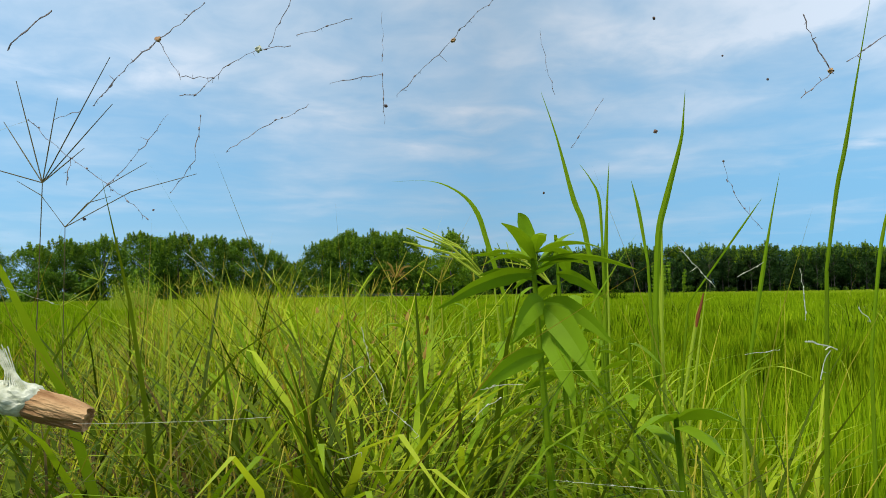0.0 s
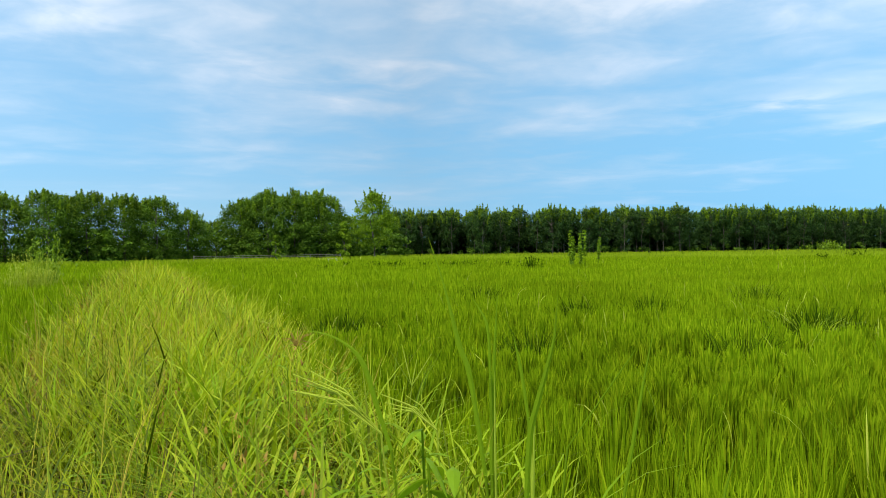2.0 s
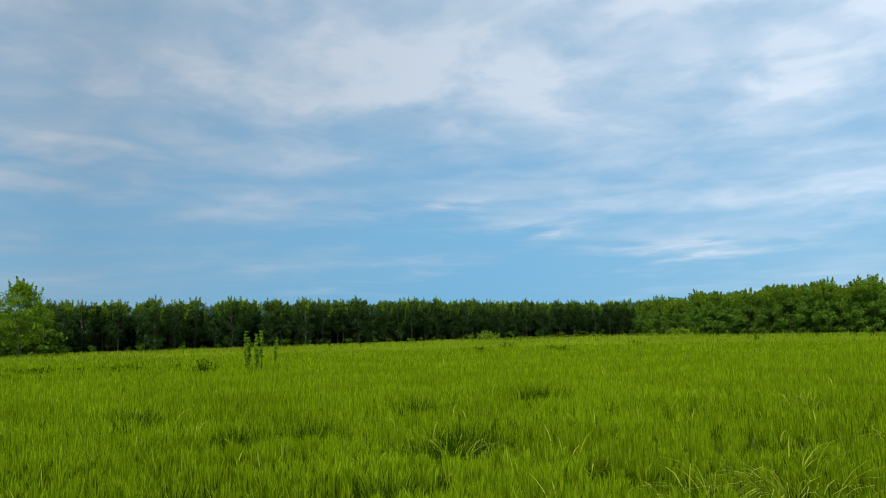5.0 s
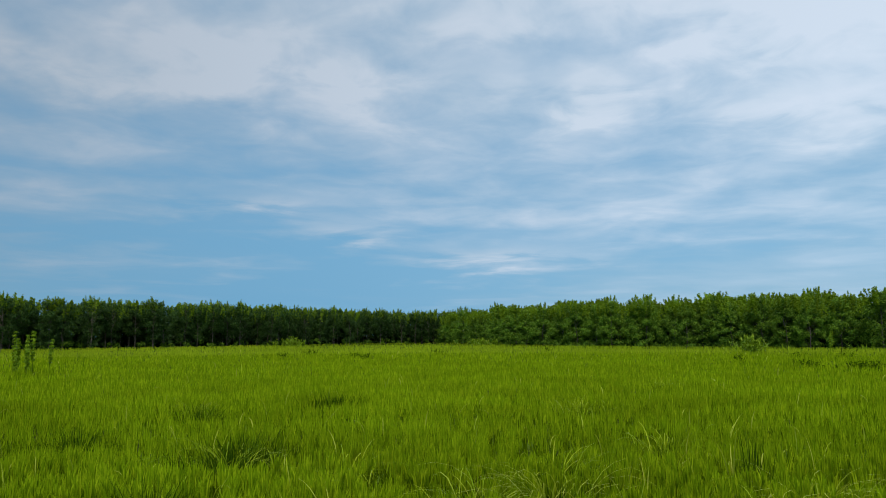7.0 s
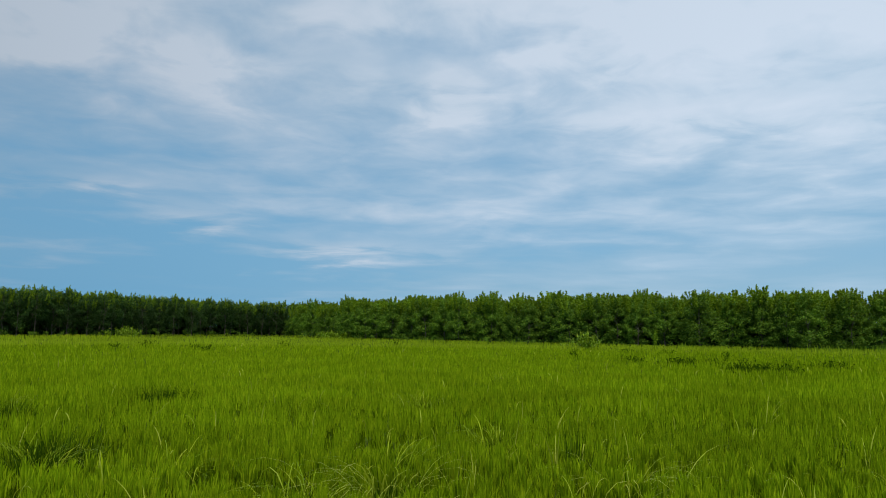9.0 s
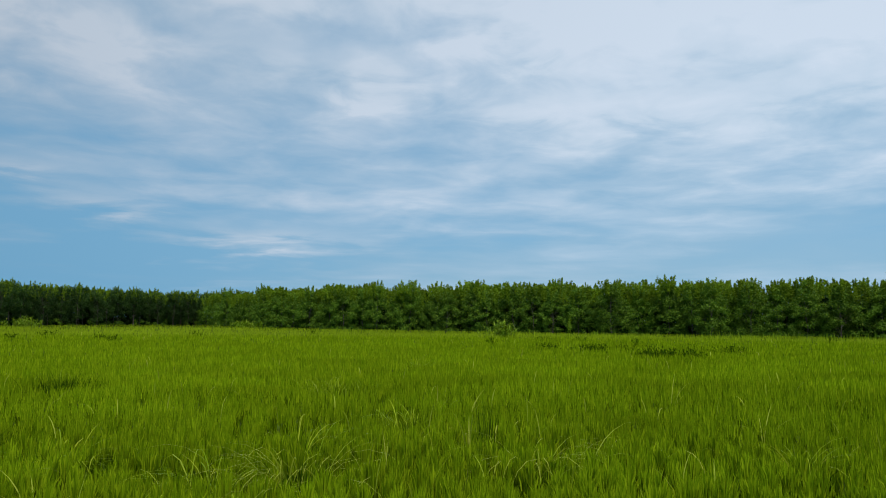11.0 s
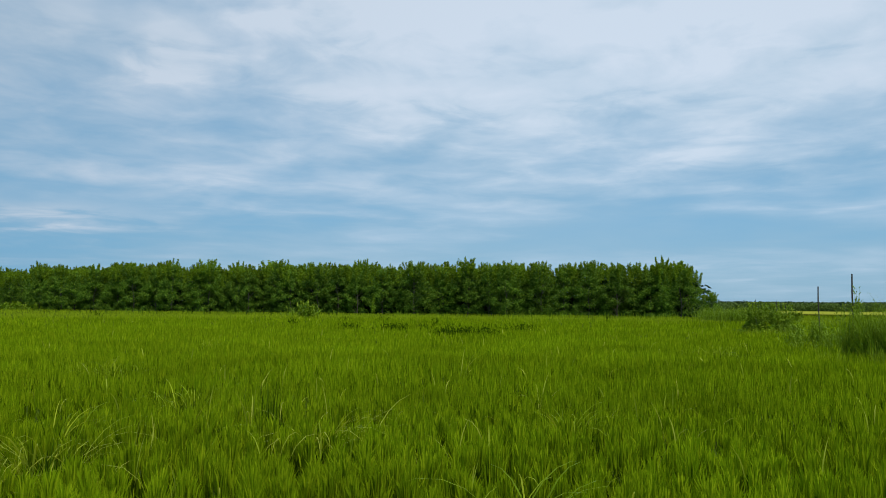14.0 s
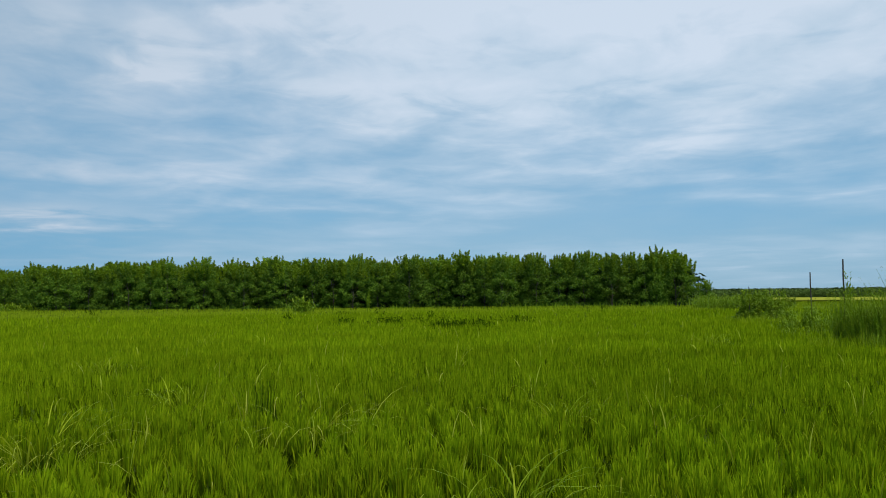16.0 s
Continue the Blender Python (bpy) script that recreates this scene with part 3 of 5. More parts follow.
# ---- weeds on the bank ----
def bank_weeds(tufts, blades, y0, y1, length, width, turn, where, clump=0.08, rise=0.0, segs=5):
    """Tufts of arching blades on the bank. length, width, turn: ranges; where(off, x, y): chance that a tuft grows there."""
    y = np.exp(rng.uniform(math.log(y0 + 1), math.log(y1 + 1), tufts)) - 1
    off = rng.uniform(-1.55, 1.6, tufts) + 0.15
    x = bank_mid(y) + off
    keep = rng.random(tufts) < where(off, x, y) * np.clip((1.75 - np.abs(off - 0.1)) / 0.5, 0, 1)
    keep &= np.hypot(x, y) > 0.95
    keep &= off < 1.0 + 0.1 * np.clip(y - 1.3, 0, 5) + rng.normal(0, 0.08, tufts)      # the paddy begins here
    keep &= (wave(x * 4.6, y * 4.2, 9.0) < 0.02 + 0.06 * y) | (y > 6) | (rng.random(tufts) < 0.15)             # gaps between the tufts
    keep &= np.hypot(x + 0.17, y - 0.95) > 0.17                                     # room for the leafy weed
    x, y, off = np.repeat(x[keep], blades), np.repeat(y[keep], blades), np.repeat(off[keep], blades)
    tall = rng.uniform(0.6, 1.2, int(keep.sum()))
    vigour = np.repeat(tall, blades)
    wind = np.repeat(rng.uniform(0, 6.28, int(keep.sum())), blades)             # each tuft leans its own way
    n = len(x)
    t = rng.uniform(0, 6.28, n)
    far = np.maximum(1, np.hypot(x, y) / 3.2)
    r = np.abs(rng.normal(0, clump, n)) * far**0.4
    z = 0.2 * np.cos(np.clip(off / 1.35, -1, 1) * math.pi / 2) - 0.02 + rise
    return curved_blades(np.stack([x + r * np.cos(t), y + r * np.sin(t), z], -1), rng.uniform(*length, n) * vigour, np.where(rng.random(n) < 0.45, wind, t) + rng.normal(0, 0.55, n), rng.uniform(*turn, n), rng.uniform(*width, n) * far**0.7, segs)


def on_left(off, x, y):
    return 0.25 + 0.75 * (wave(x * 2.1, y * 1.6, 1.0) - 0.5 * off > 0.0)


def on_right(off, x, y):
    return 0.07 + 0.93 * (wave(x * 1.9, y * 1.7, 3.0) + 1.3 * off > 0.1)


def everywhere(off, x, y):
    return np.clip(0.8 + 0.5 * off + 0.25 * wave(x * 2.4, y * 2.0, 2.0), 0.15, 1)


def in_patches(off, x, y):
    return 0.2 + 0.8 * (wave(x * 2.2, y * 1.9, 6.0) > 0.05)


def bank_behind(count):
    """Weeds on the bank behind the walker's start."""
    y, off = rng.uniform(-6, 0.15, count), np.clip(rng.normal(0, 0.75, count), -1.4, 1.4)
    x = bank_mid(y) + off
    keep = np.hypot(x + 0.28, y) > 0.5
    x, y, off = x[keep], y[keep], off[keep]
    n = len(x)
    return curved_blades(np.stack([x, y, 0.2 * np.cos(off / 1.4 * math.pi / 2)], -1), rng.uniform(0.28, 0.55, n), rng.uniform(0, 6.28, n), rng.uniform(1.2, 2.6, n), rng.uniform(0.014, 0.03, n))


def bank_cover(name, label, category, material, *layers):
    tagged(new(name, mesh_from(name, *joined(list(layers)), material)), label, category, kind="stuff")


bank_cover("bank_grass", "tangled olive-green weed grass on the bank", "grass", WEED,
           bank_weeds(900, 14, 0.7, 5, (0.34, 0.74), (0.005, 0.012), (0.7, 2.4), on_left), bank_weeds(420, 10, 5, 34, (0.42, 0.8), (0.004, 0.008), (0.5, 2.4), in_patches, segs=3), bank_behind(5200))
bank_cover("bright_grass", "bright yellow-green arching grass on the bank", "grass", LUSH,
           bank_weeds(860, 14, 1.0, 6, (0.42, 0.8), (0.007, 0.018), (0.9, 2.6), on_right), bank_weeds(170, 8, 1.7, 4.5, (0.45, 0.85), (0.013, 0.022), (0.8, 2.3), on_right, segs=7),
           bank_weeds(700, 10, 3, 12, (0.42, 0.8), (0.005, 0.011), (0.6, 2.3), everywhere, segs=4), bank_weeds(560, 9, 8, 30, (0.45, 0.85), (0.005, 0.010), (0.6, 2.1), everywhere, segs=3))
bank_cover("yellow_grass", "pale yellow-green grass blades on the bank", "grass", YELLOW,
           bank_weeds(240, 11, 1.0, 3.5, (0.4, 0.82), (0.0028, 0.007), (0.5, 2.2), on_left), bank_weeds(620, 12, 3.0, 9, (0.45, 0.88), (0.003, 0.007), (0.6, 2.5), everywhere, segs=4),
           bank_weeds(850, 9, 7, 34, (0.5, 0.95), (0.0035, 0.0075), (0.4, 2.2), everywhere, segs=3))
bank_cover("dry_grass", "thin dry straw-coloured stems among the bank weeds", "dry grass", STRAW,
           bank_weeds(520, 13, 0.7, 7, (0.4, 0.86), (0.0014, 0.0034), (0.2, 1.9), on_left, 0.12), bank_weeds(300, 10, 6, 34, (0.5, 0.9), (0.002, 0.0045), (0.2, 1.8), on_left, 0.14, segs=3))
bank_cover("bank_litter", "dull brown dead grass, darkened for the shaded gaps under the bank weeds", "dead grass", SHADED_LITTER,
           bank_weeds(1250, 11, 0.6, 4.5, (0.3, 0.62), (0.003, 0.008), (0.8, 2.6), on_left, 0.12, segs=4))


# ---- trees ----
def crown_mesh(name, clumps, per, spread, size, material, droop=0.0, flat=0.72):
    """Many small pointed leaves on the outside of clumps, mostly facing outwards and up. clumps: places, and how large each is."""
    full = np.array([tuple(q) if len(q) > 3 else (*q, 1.0) for q in clumps])
    c = np.repeat(full, np.where(full[:, 3] < 0.6, per // 3, per), axis=0)
    n = len(c)
    way = rng.normal(0, 1, (n, 3))
    way /= np.linalg.norm(way, axis=1, keepdims=True)
    p = c[:, :3] + way * 1.5 * rng.random((n, 1)) ** 0.45 * spread * c[:, 3:] * np.where(c[:, 3:] < 0.6, (0.8, 0.8, 2.2), (1, 1, flat))
    nrm = way * 0.8 + (0, 0, 0.5) + rng.normal(0, 0.42, (n, 3))
    a = np.cross(nrm, rng.normal(0, 1, (n, 3)))
    a /= np.linalg.norm(a, axis=1, keepdims=True)
    b = np.cross(nrm, a)
    b /= np.linalg.norm(b, axis=1, keepdims=True)
    a[:, 2] -= droop
    ln = size * rng.uniform(0.6, 1.3, (n, 1))
    co = np.stack([p + a * ln * 0.55, p - a * ln * 0.4 + b * ln * 0.34, p - a * ln * 0.4 - b * ln * 0.34], 1).reshape(-1, 3)
    return mesh_from(name, co, np.zeros((0, 4), np.int32), np.arange(3 * n, dtype=np.int32).reshape(-1, 3), material)


def tree(name, height, low, radius, profile, trunk_r, clump_count, per, spread, size, leaf, label, category, group, stems=1, shoots=0, top_heavy=0.85, sunlit_leaf=None, limbs_apart=False):
    """A tree: tapered trunk with limbs, and a crown of leaf sprays. profile(s): width of the crown from bottom (0) to top (1)."""
    root = new(name)
    clumps, tips = [], []
    s = rng.random(clump_count) ** top_heavy
    body_top = height - (0.09 * height if shoots > 4 else 0)
    ang = rng.uniform(0, 2 * math.pi, clump_count)
    rad = radius * np.array([profile(v) for v in s]) * np.sqrt(rng.uniform(0.15, 1.0, clump_count))
    for k in range(clump_count):
        clumps.append((rad[k] * math.cos(ang[k]), rad[k] * math.sin(ang[k]), low + (body_top - low) * s[k]))
    for k in range(shoots):                             # upright shoots that break the outline
        t, r = rng.uniform(0, 2 * math.pi), radius * rng.uniform(0.05, 0.85)
        z0 = height * (0.95 - 0.26 * (r / radius) ** 2 - rng.uniform(0, 0.08))
        out = rng.uniform(0.0, 0.12)
        for j in range(5):
            tips.append(((r + out * j) * math.cos(t), (r + out * j) * math.sin(t), z0 + (j - 1.5) * 0.22, 0.5 - 0.075 * j))
    bm = bmesh.new()
    for q in range(stems):
        ox, oy = (rng.uniform(-0.35, 0.35), rng.uniform(-0.35, 0.35)) if stems > 1 else (0, 0)
        pts = [(ox + rng.normal(0, 0.05) * i, oy + rng.normal(0, 0.05) * i, height * 0.9 * i / 5) for i in range(6)]
        tube(bm, [(pts[0][0], pts[0][1], -0.1)] + pts[1:], [trunk_r * (1 - 0.17 * i) for i in range(6)], 5)
    limbs = []
    for k in range(0, clump_count, max(1, clump_count // 12)):
        x, y, z = clumps[k]
        z0 = max(low * 0.6, z - 0.9 - 0.3 * abs(x + y))
        limb = bmesh.new() if limbs_apart else bm
        tube(limb, [(0, 0, z0), (x * 0.5, y * 0.5, (z + z0) / 2 + 0.1), (x, y, z)], [trunk_r * 0.35, trunk_r * 0.22, 0.012], 3)
        if limbs_apart:
            limbs.append(limb)
    trunk = part("trunk", bm, BARK, root, "grey-brown trunk" if limbs_apart else "grey-brown trunk and limbs")
    for limb in limbs:
        part("limb", limb, BARK, trunk)
    child("crown", crown_mesh("crown", clumps, per, spread, size, leaf, 0.3), root)
    if tips:
        tagged(child("shoot_foliage", crown_mesh("shoot_foliage", tips, per, spread, size, sunlit_leaf or leaf), root), "upper shoot leaves, in the lighter sunlit colour where one is set", kind="stuff")
    return tagged(root, label, category, group)


def plantation_profile(s):
    return 0.45 + 0.55 * min(1, s / 0.6) if s < 0.85 else 1.0 - 0.5 * (s - 0.85) / 0.15


def poplar_profile(s):
    return (0.75 + 0.25 * s / 0.25) if s < 0.25 else max(0.08, 1.0 - 0.92 * ((s - 0.25) / 0.75) ** 1.35)


def hedge_profile(s):
    return 0.7 + 0.3 * s / 0.35 if s < 0.35 else 1.0 - 0.86 * ((s - 0.35) / 0.65) ** 1.35


def round_profile(s):
    return max(0.15, math.sqrt(max(0, 1 - (2 * s - 0.85) ** 2 / 1.4)))


def pear_profile(s):
    return 0.6 + 0.4 * s / 0.38 if s < 0.38 else max(0.1, 1.0 - 0.9 * ((s - 0.38) / 0.62) ** 1.9)


def plant(kinds, place, scale, squash=1.0):
    """A copy of one of the kinds at a place on the ground."""
    k = kinds[int(rng.integers(len(kinds)))]
    return copy_thing(k, pose(place[0], place[1], 0, 0, 0, rng.uniform(0, 360)) @ Matrix.Diagonal((scale * squash, scale * squash, scale, 1)))


def polar(az_deg, d):
    """Place at a compass angle (clockwise from +y) and a distance."""
    return d * math.sin(radians(az_deg)), d * math.cos(radians(az_deg))


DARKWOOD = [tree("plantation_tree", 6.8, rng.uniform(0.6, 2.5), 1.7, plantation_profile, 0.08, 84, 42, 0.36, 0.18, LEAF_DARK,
                 "dark green plantation tree with a slim bare trunk", "tree", "trees of the dark plantation", shoots=16, top_heavy=0.7, sunlit_leaf=LEAF_SUNLIT) for _ in range(9)]
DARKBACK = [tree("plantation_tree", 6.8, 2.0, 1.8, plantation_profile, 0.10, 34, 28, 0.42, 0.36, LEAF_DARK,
                 "dark green plantation tree with a slim bare trunk", "tree", "trees of the dark plantation", shoots=8, top_heavy=0.6, sunlit_leaf=LEAF_SUNLIT) for _ in range(2)]
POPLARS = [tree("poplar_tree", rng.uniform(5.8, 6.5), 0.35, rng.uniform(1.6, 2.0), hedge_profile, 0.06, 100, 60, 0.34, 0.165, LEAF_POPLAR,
                "mid-green young poplar, leafy almost to the ground", "tree", "poplars along the paddy", shoots=20, top_heavy=0.85, sunlit_leaf=LEAF_SUNLIT) for _ in range(9)]
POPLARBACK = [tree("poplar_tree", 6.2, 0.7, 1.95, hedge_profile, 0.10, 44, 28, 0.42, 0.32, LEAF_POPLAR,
                   "mid-green young poplar, leafy almost to the ground", "tree", "poplars along the paddy", shoots=12, sunlit_leaf=LEAF_SUNLIT) for _ in range(2)]
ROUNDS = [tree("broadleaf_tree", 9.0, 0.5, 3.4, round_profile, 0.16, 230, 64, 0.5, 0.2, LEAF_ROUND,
               "broad round-crowned green tree at the paddy's edge", "tree", "round trees behind the fence", shoots=26, sunlit_leaf=LEAF_SUNLIT) for _ in range(4)]


def along(points, step):
    """Places at even steps along a line of points."""
    res = []
    for (x0, y0), (x1, y1) in zip(points, points[1:]):
        n = max(1, int(math.hypot(x1 - x0, y1 - y0) / step))
        res += [(x0 + (x1 - x0) * i / n, y0 + (y1 - y0) * i / n, math.atan2(y1 - y0, x1 - x0)) for i in range(n)]
    return res


# edges of the woods
EDGE_DARK = [polar(-2, 106), polar(12, 106), polar(20, 112), polar(27, 124), polar(33, 138), polar(38, 150), polar(43, 158)]
EDGE_POPLAR = [polar(42, 150), polar(46, 120), polar(52, 103), polar(60, 94), polar(68, 88), polar(76, 86), polar(84, 86), polar(94.3, 87)]


def build_woods():
    for row, (depth, step) in enumerate(((0, 2.6), (2.8, 2.8), (5.6, 3.2), (9.0, 3.6))):
        for x, y, t in along(EDGE_DARK, step):
            nx, ny = -math.sin(t), math.cos(t)
            j = rng.normal(0, 0.75, 2)
            plant(DARKBACK if row > 1 else DARKWOOD, (x + nx * depth + j[0], y + ny * depth + j[1]), rng.uniform(0.95, 1.08))
    for row, (depth, step) in enumerate(((0, 2.5), (2.2, 2.5), (4.6, 2.6), (7.5, 2.8))):
        for x, y, t in along(EDGE_POPLAR, step):
            nx, ny = -math.sin(t), math.cos(t)
            j = rng.normal(0, 0.5, 2)
            plant(POPLARBACK if row > 1 else POPLARS, (x + nx * depth + j[0], y + ny * depth + j[1]), rng.uniform(0.93, 1.08) * (1.0 if rng.random() < 0.85 else 1.06), rng.uniform(1.0, 1.2))
    plant(POPLARS, polar(94.3, 85.0), 0.5, 1.3)
    plant(DARKWOOD, polar(56.1, 118), 1.12, 0.8)
    for az_, d, s in ((33, 92, 0.85), (31, 89, 0.9), (28.6, 89, 0.95), (26, 87, 1.0), (23.6, 88, 1.0), (21.2, 88, 0.97), (19, 88, 0.95), (16.9, 91, 0.78), (14.9, 98, 0.66),
                      (13.1, 93, 0.95), (11.2, 91, 1.08), (9.2, 90, 1.07), (7.2, 90, 1.06), (5.2, 97, 0.72), (30, 97, 0.9), (24.8, 96, 0.97), (20, 96, 0.92), (16, 102, 0.68),
                      (12, 97, 1.02), (8.2, 97, 1.05), (6.3, 99, 0.8), (3.6, 102, 0.7), (2.2, 104, 0.72), (36, 94, 0.9)):
        plant(ROUNDS, polar(-az_, d), s * 0.89, 1.08)


build_woods()
for ob in DARKWOOD + DARKBACK + POPLARS + POPLARBACK + ROUNDS:
    for o in (*ob.children_recursive, ob):
        bpy.data.objects.remove(o)

LONE = tree("young_tree", 8.6, 1.6, 2.8, pear_profile, 0.12, 270, 46, 0.36, 0.19, LEAF_LIGHT, "light green young poplar standing in front of the wood", "tree", "", shoots=14, limbs_apart=True)
LONE.matrix_basis = pose(*polar(-3.1, 88), 0)
SMALL = tree("young_tree", 4.4, 0.6, 0.75, poplar_profile, 0.06, 36, 44, 0.28, 0.28, LEAF_LIGHT, "slender light green sapling beside the young poplar", "tree", "", shoots=1, limbs_apart=True)
SMALL.matrix_basis = pose(*polar(-5.4, 87), 0)
SAPLING = tree("sapling", 2.7, 0.5, 0.55, poplar_profile, 0.03, 18, 36, 0.16, 0.2, LEAF_LIGHT, "small yellow-green sapling in front of the fence", "sapling", "", limbs_apart=True)
SAPLING.matrix_basis = pose(*polar(-10.6, 78), 0)


# ---- thickets under and along the woods ----
def thicket(name, line, inner, outer, top, count, per, size, material, label, spread=0.35):
    """Low leafy undergrowth in a strip along a line; inner and outer: how far behind the line."""
    pts = along(line, 1.0)
    clumps = []
    for _ in range(count):
        x, y, t = pts[int(rng.integers(len(pts)))]
        o = rng.uniform(inner, outer)
        clumps.append((x - math.sin(t) * o + rng.normal(0, 0.5), y + math.cos(t) * o + rng.normal(0, 0.5), top * rng.random() ** 1.3))
    tagged(new(name, crown_mesh(name, clumps, per, spread, size, material)), label, "undergrowth", kind="stuff")


# filling added behind the trunks, coloured as dark as the woods' shaded inside
thicket("dark_undergrowth", EDGE_DARK, 4.5, 14, 4.8, 2300, 26, 0.75, LEAF_SHADED, "undergrowth coloured for the dark shade between the plantation trunks", 0.7)
thicket("edge_bushes", EDGE_DARK, -1.2, 0.5, 1.15, 170, 44, 0.26, LEAF_ROUND, "low green bushes along the foot of the dark wood")
thicket("poplar_undergrowth", EDGE_POPLAR, 2.5, 9, 4.6, 1700, 30, 0.7, LEAF_SHADED, "undergrowth coloured for the dark shade below the poplars", 0.7)
thicket("poplar_edge_bushes", EDGE_POPLAR, -1.5, 0.8, 1.1, 260, 40, 0.2, LEAF_POPLAR, "low bushes along the foot of the poplars")
EDGE_ROUND = [polar(-34, 86), polar(-22, 85), polar(-15, 92), polar(-8, 88), polar(-4, 95), polar(0, 104)]
thicket("round_tree_bushes", EDGE_ROUND, -0.5, 8, 3.6, 820, 40, 0.38, LEAF_ROUND, "bushes filling the foot of the round trees", 0.55)


def edge_grass(line, count, back, hmin, hmax):
    pts = along(line, 1.0)
    k = rng.integers(len(pts), size=count)
    p = np.array([pts[i] for i in k])
    o = rng.uniform(*back, count)
    x, y = p[:, 0] - np.sin(p[:, 2]) * o + rng.normal(0, 0.6, count), p[:, 1] + np.cos(p[:, 2]) * o + rng.normal(0, 0.6, count)
    keep = wave(x * 0.5, y * 0.5, 1.0) > -0.1
    x, y = x[keep], y[keep]
    n = len(x)
    return blade_arrays(np.stack([x, y, np.zeros(n)], -1), rng.uniform(hmin, hmax, n), rng.uniform(0, 6.28, n), np.abs(rng.normal(0.12, 0.1, n)),
                        rng.uniform(0.05, 0.12, n), rng.uniform(0, 3.14, n))


tagged(new("edge_weeds", mesh_from("edge_weeds", *edge_grass(EDGE_POPLAR[2:], 1500, (-5, -1), 0.4, 0.95), LEAF_LIGHT)), "tall pale weeds between the paddy and the poplars", "weeds", kind="stuff")
tagged(new("field_edge_grass", mesh_from("field_edge_grass", *edge_grass(EDGE_DARK[:4], 1500, (-7, -1), 0.35, 0.62), YELLOW)), "yellow-green grass along the edge of the dark wood", "grass", kind="stuff")


# ---- the far plain beyond the woods ----
def far_plain():
    n = 24
    rows = [(116, 0.49), (178, 0.52), (640, 0.6)]
    co = [(*polar(97.5 + 57 * i / n, d), z) for d, z in rows for i in range(n + 1)]
    for r, name, material, label in ((0, "far_crop", FARFIELD, "distant yellow-green crop beyond the near paddies"), (1, "far_rice", FARRICE, "distant green rice reaching the skyline")):
        q = [(i, n + 1 + i, n + 2 + i, i + 1) for i in range(n)]
        tagged(new(name, mesh_from(name, co[r * (n + 1):(r + 2) * (n + 1)], np.array(q, np.int32), np.zeros((0, 3), np.int32), material)), label, "crop", kind="structure")
    clumps = []
    for _ in range(2600):
        x, y = polar(rng.uniform(91, 128), rng.uniform(625, 655))
        clumps.append((x, y, 3.6 * rng.random() ** 0.7 + 0.2))
    tagged(new("far_woods", crown_mesh("far_woods", clumps, 16, 1.2, 1.9, FARLEAF)), "thin dark line of far woods on the skyline", "woods", kind="stuff")
    clumps = []
    for _ in range(2400):
        x, y = polar(rng.uniform(94.5, 130), rng.uniform(176, 186))
        clumps.append((x, y, 0.3 + 1.75 * rng.random() ** 0.8))
    tagged(new("far_hedge", crown_mesh("far_hedge", clumps, 22, 0.42, 0.36, FARHEDGE)), "long low hedge of tall green growth across the plain", "hedge", kind="stuff")


far_plain()


# ---- fence in front of the round trees ----
def box(bm, size, at):
    m = Matrix.Translation(at) @ Matrix.Diagonal((*size, 1))
    bmesh.ops.create_cube(bm, size=1, matrix=m)


def build_fence():
    root = new("fence")
    line = along([polar(-16.5, 81), polar(-13, 82), polar(-8, 84), polar(-3.5, 86)], 2.6)
    for x, y, t in line:
        bm = bmesh.new()
        box(bm, (0.1, 0.1, 0.84), (x, y, 0.4))
        bmesh.ops.bevel(bm, geom=bm.edges[:], offset=0.015, segments=1)
        part("post", bm, RAIL, root)
    for (x0, y0, _), (x1, y1, t) in zip(line, line[1:]):
        for z in (0.56, 0.74):
            bm = bmesh.new()
            tube(bm, [(x0, y0 - 0.08, z), ((x0 + x1) / 2, (y0 + y1) / 2 - 0.08, z - 0.03), (x1, y1 - 0.08, z)], [0.022, 0.022, 0.022], 5)
            part("rail", bm, RAIL, root)
    tagged(root, "low fence of pale posts with two grey rails", "fence")
    bm = bmesh.new()
    box(bm, (2.6, 0.7, 0.36), (0, 0, 0.17))
    bmesh.ops.bevel(bm, geom=bm.edges[:], offset=0.06, segments=2)
    slab = part("concrete_block", bm, CONCRETE, None)
    slab.matrix_basis = pose(*polar(-6.2, 83), 0, 0, 0, 8)
    tagged(slab, "long pale concrete block beside the fence", "concrete block")


build_fence()


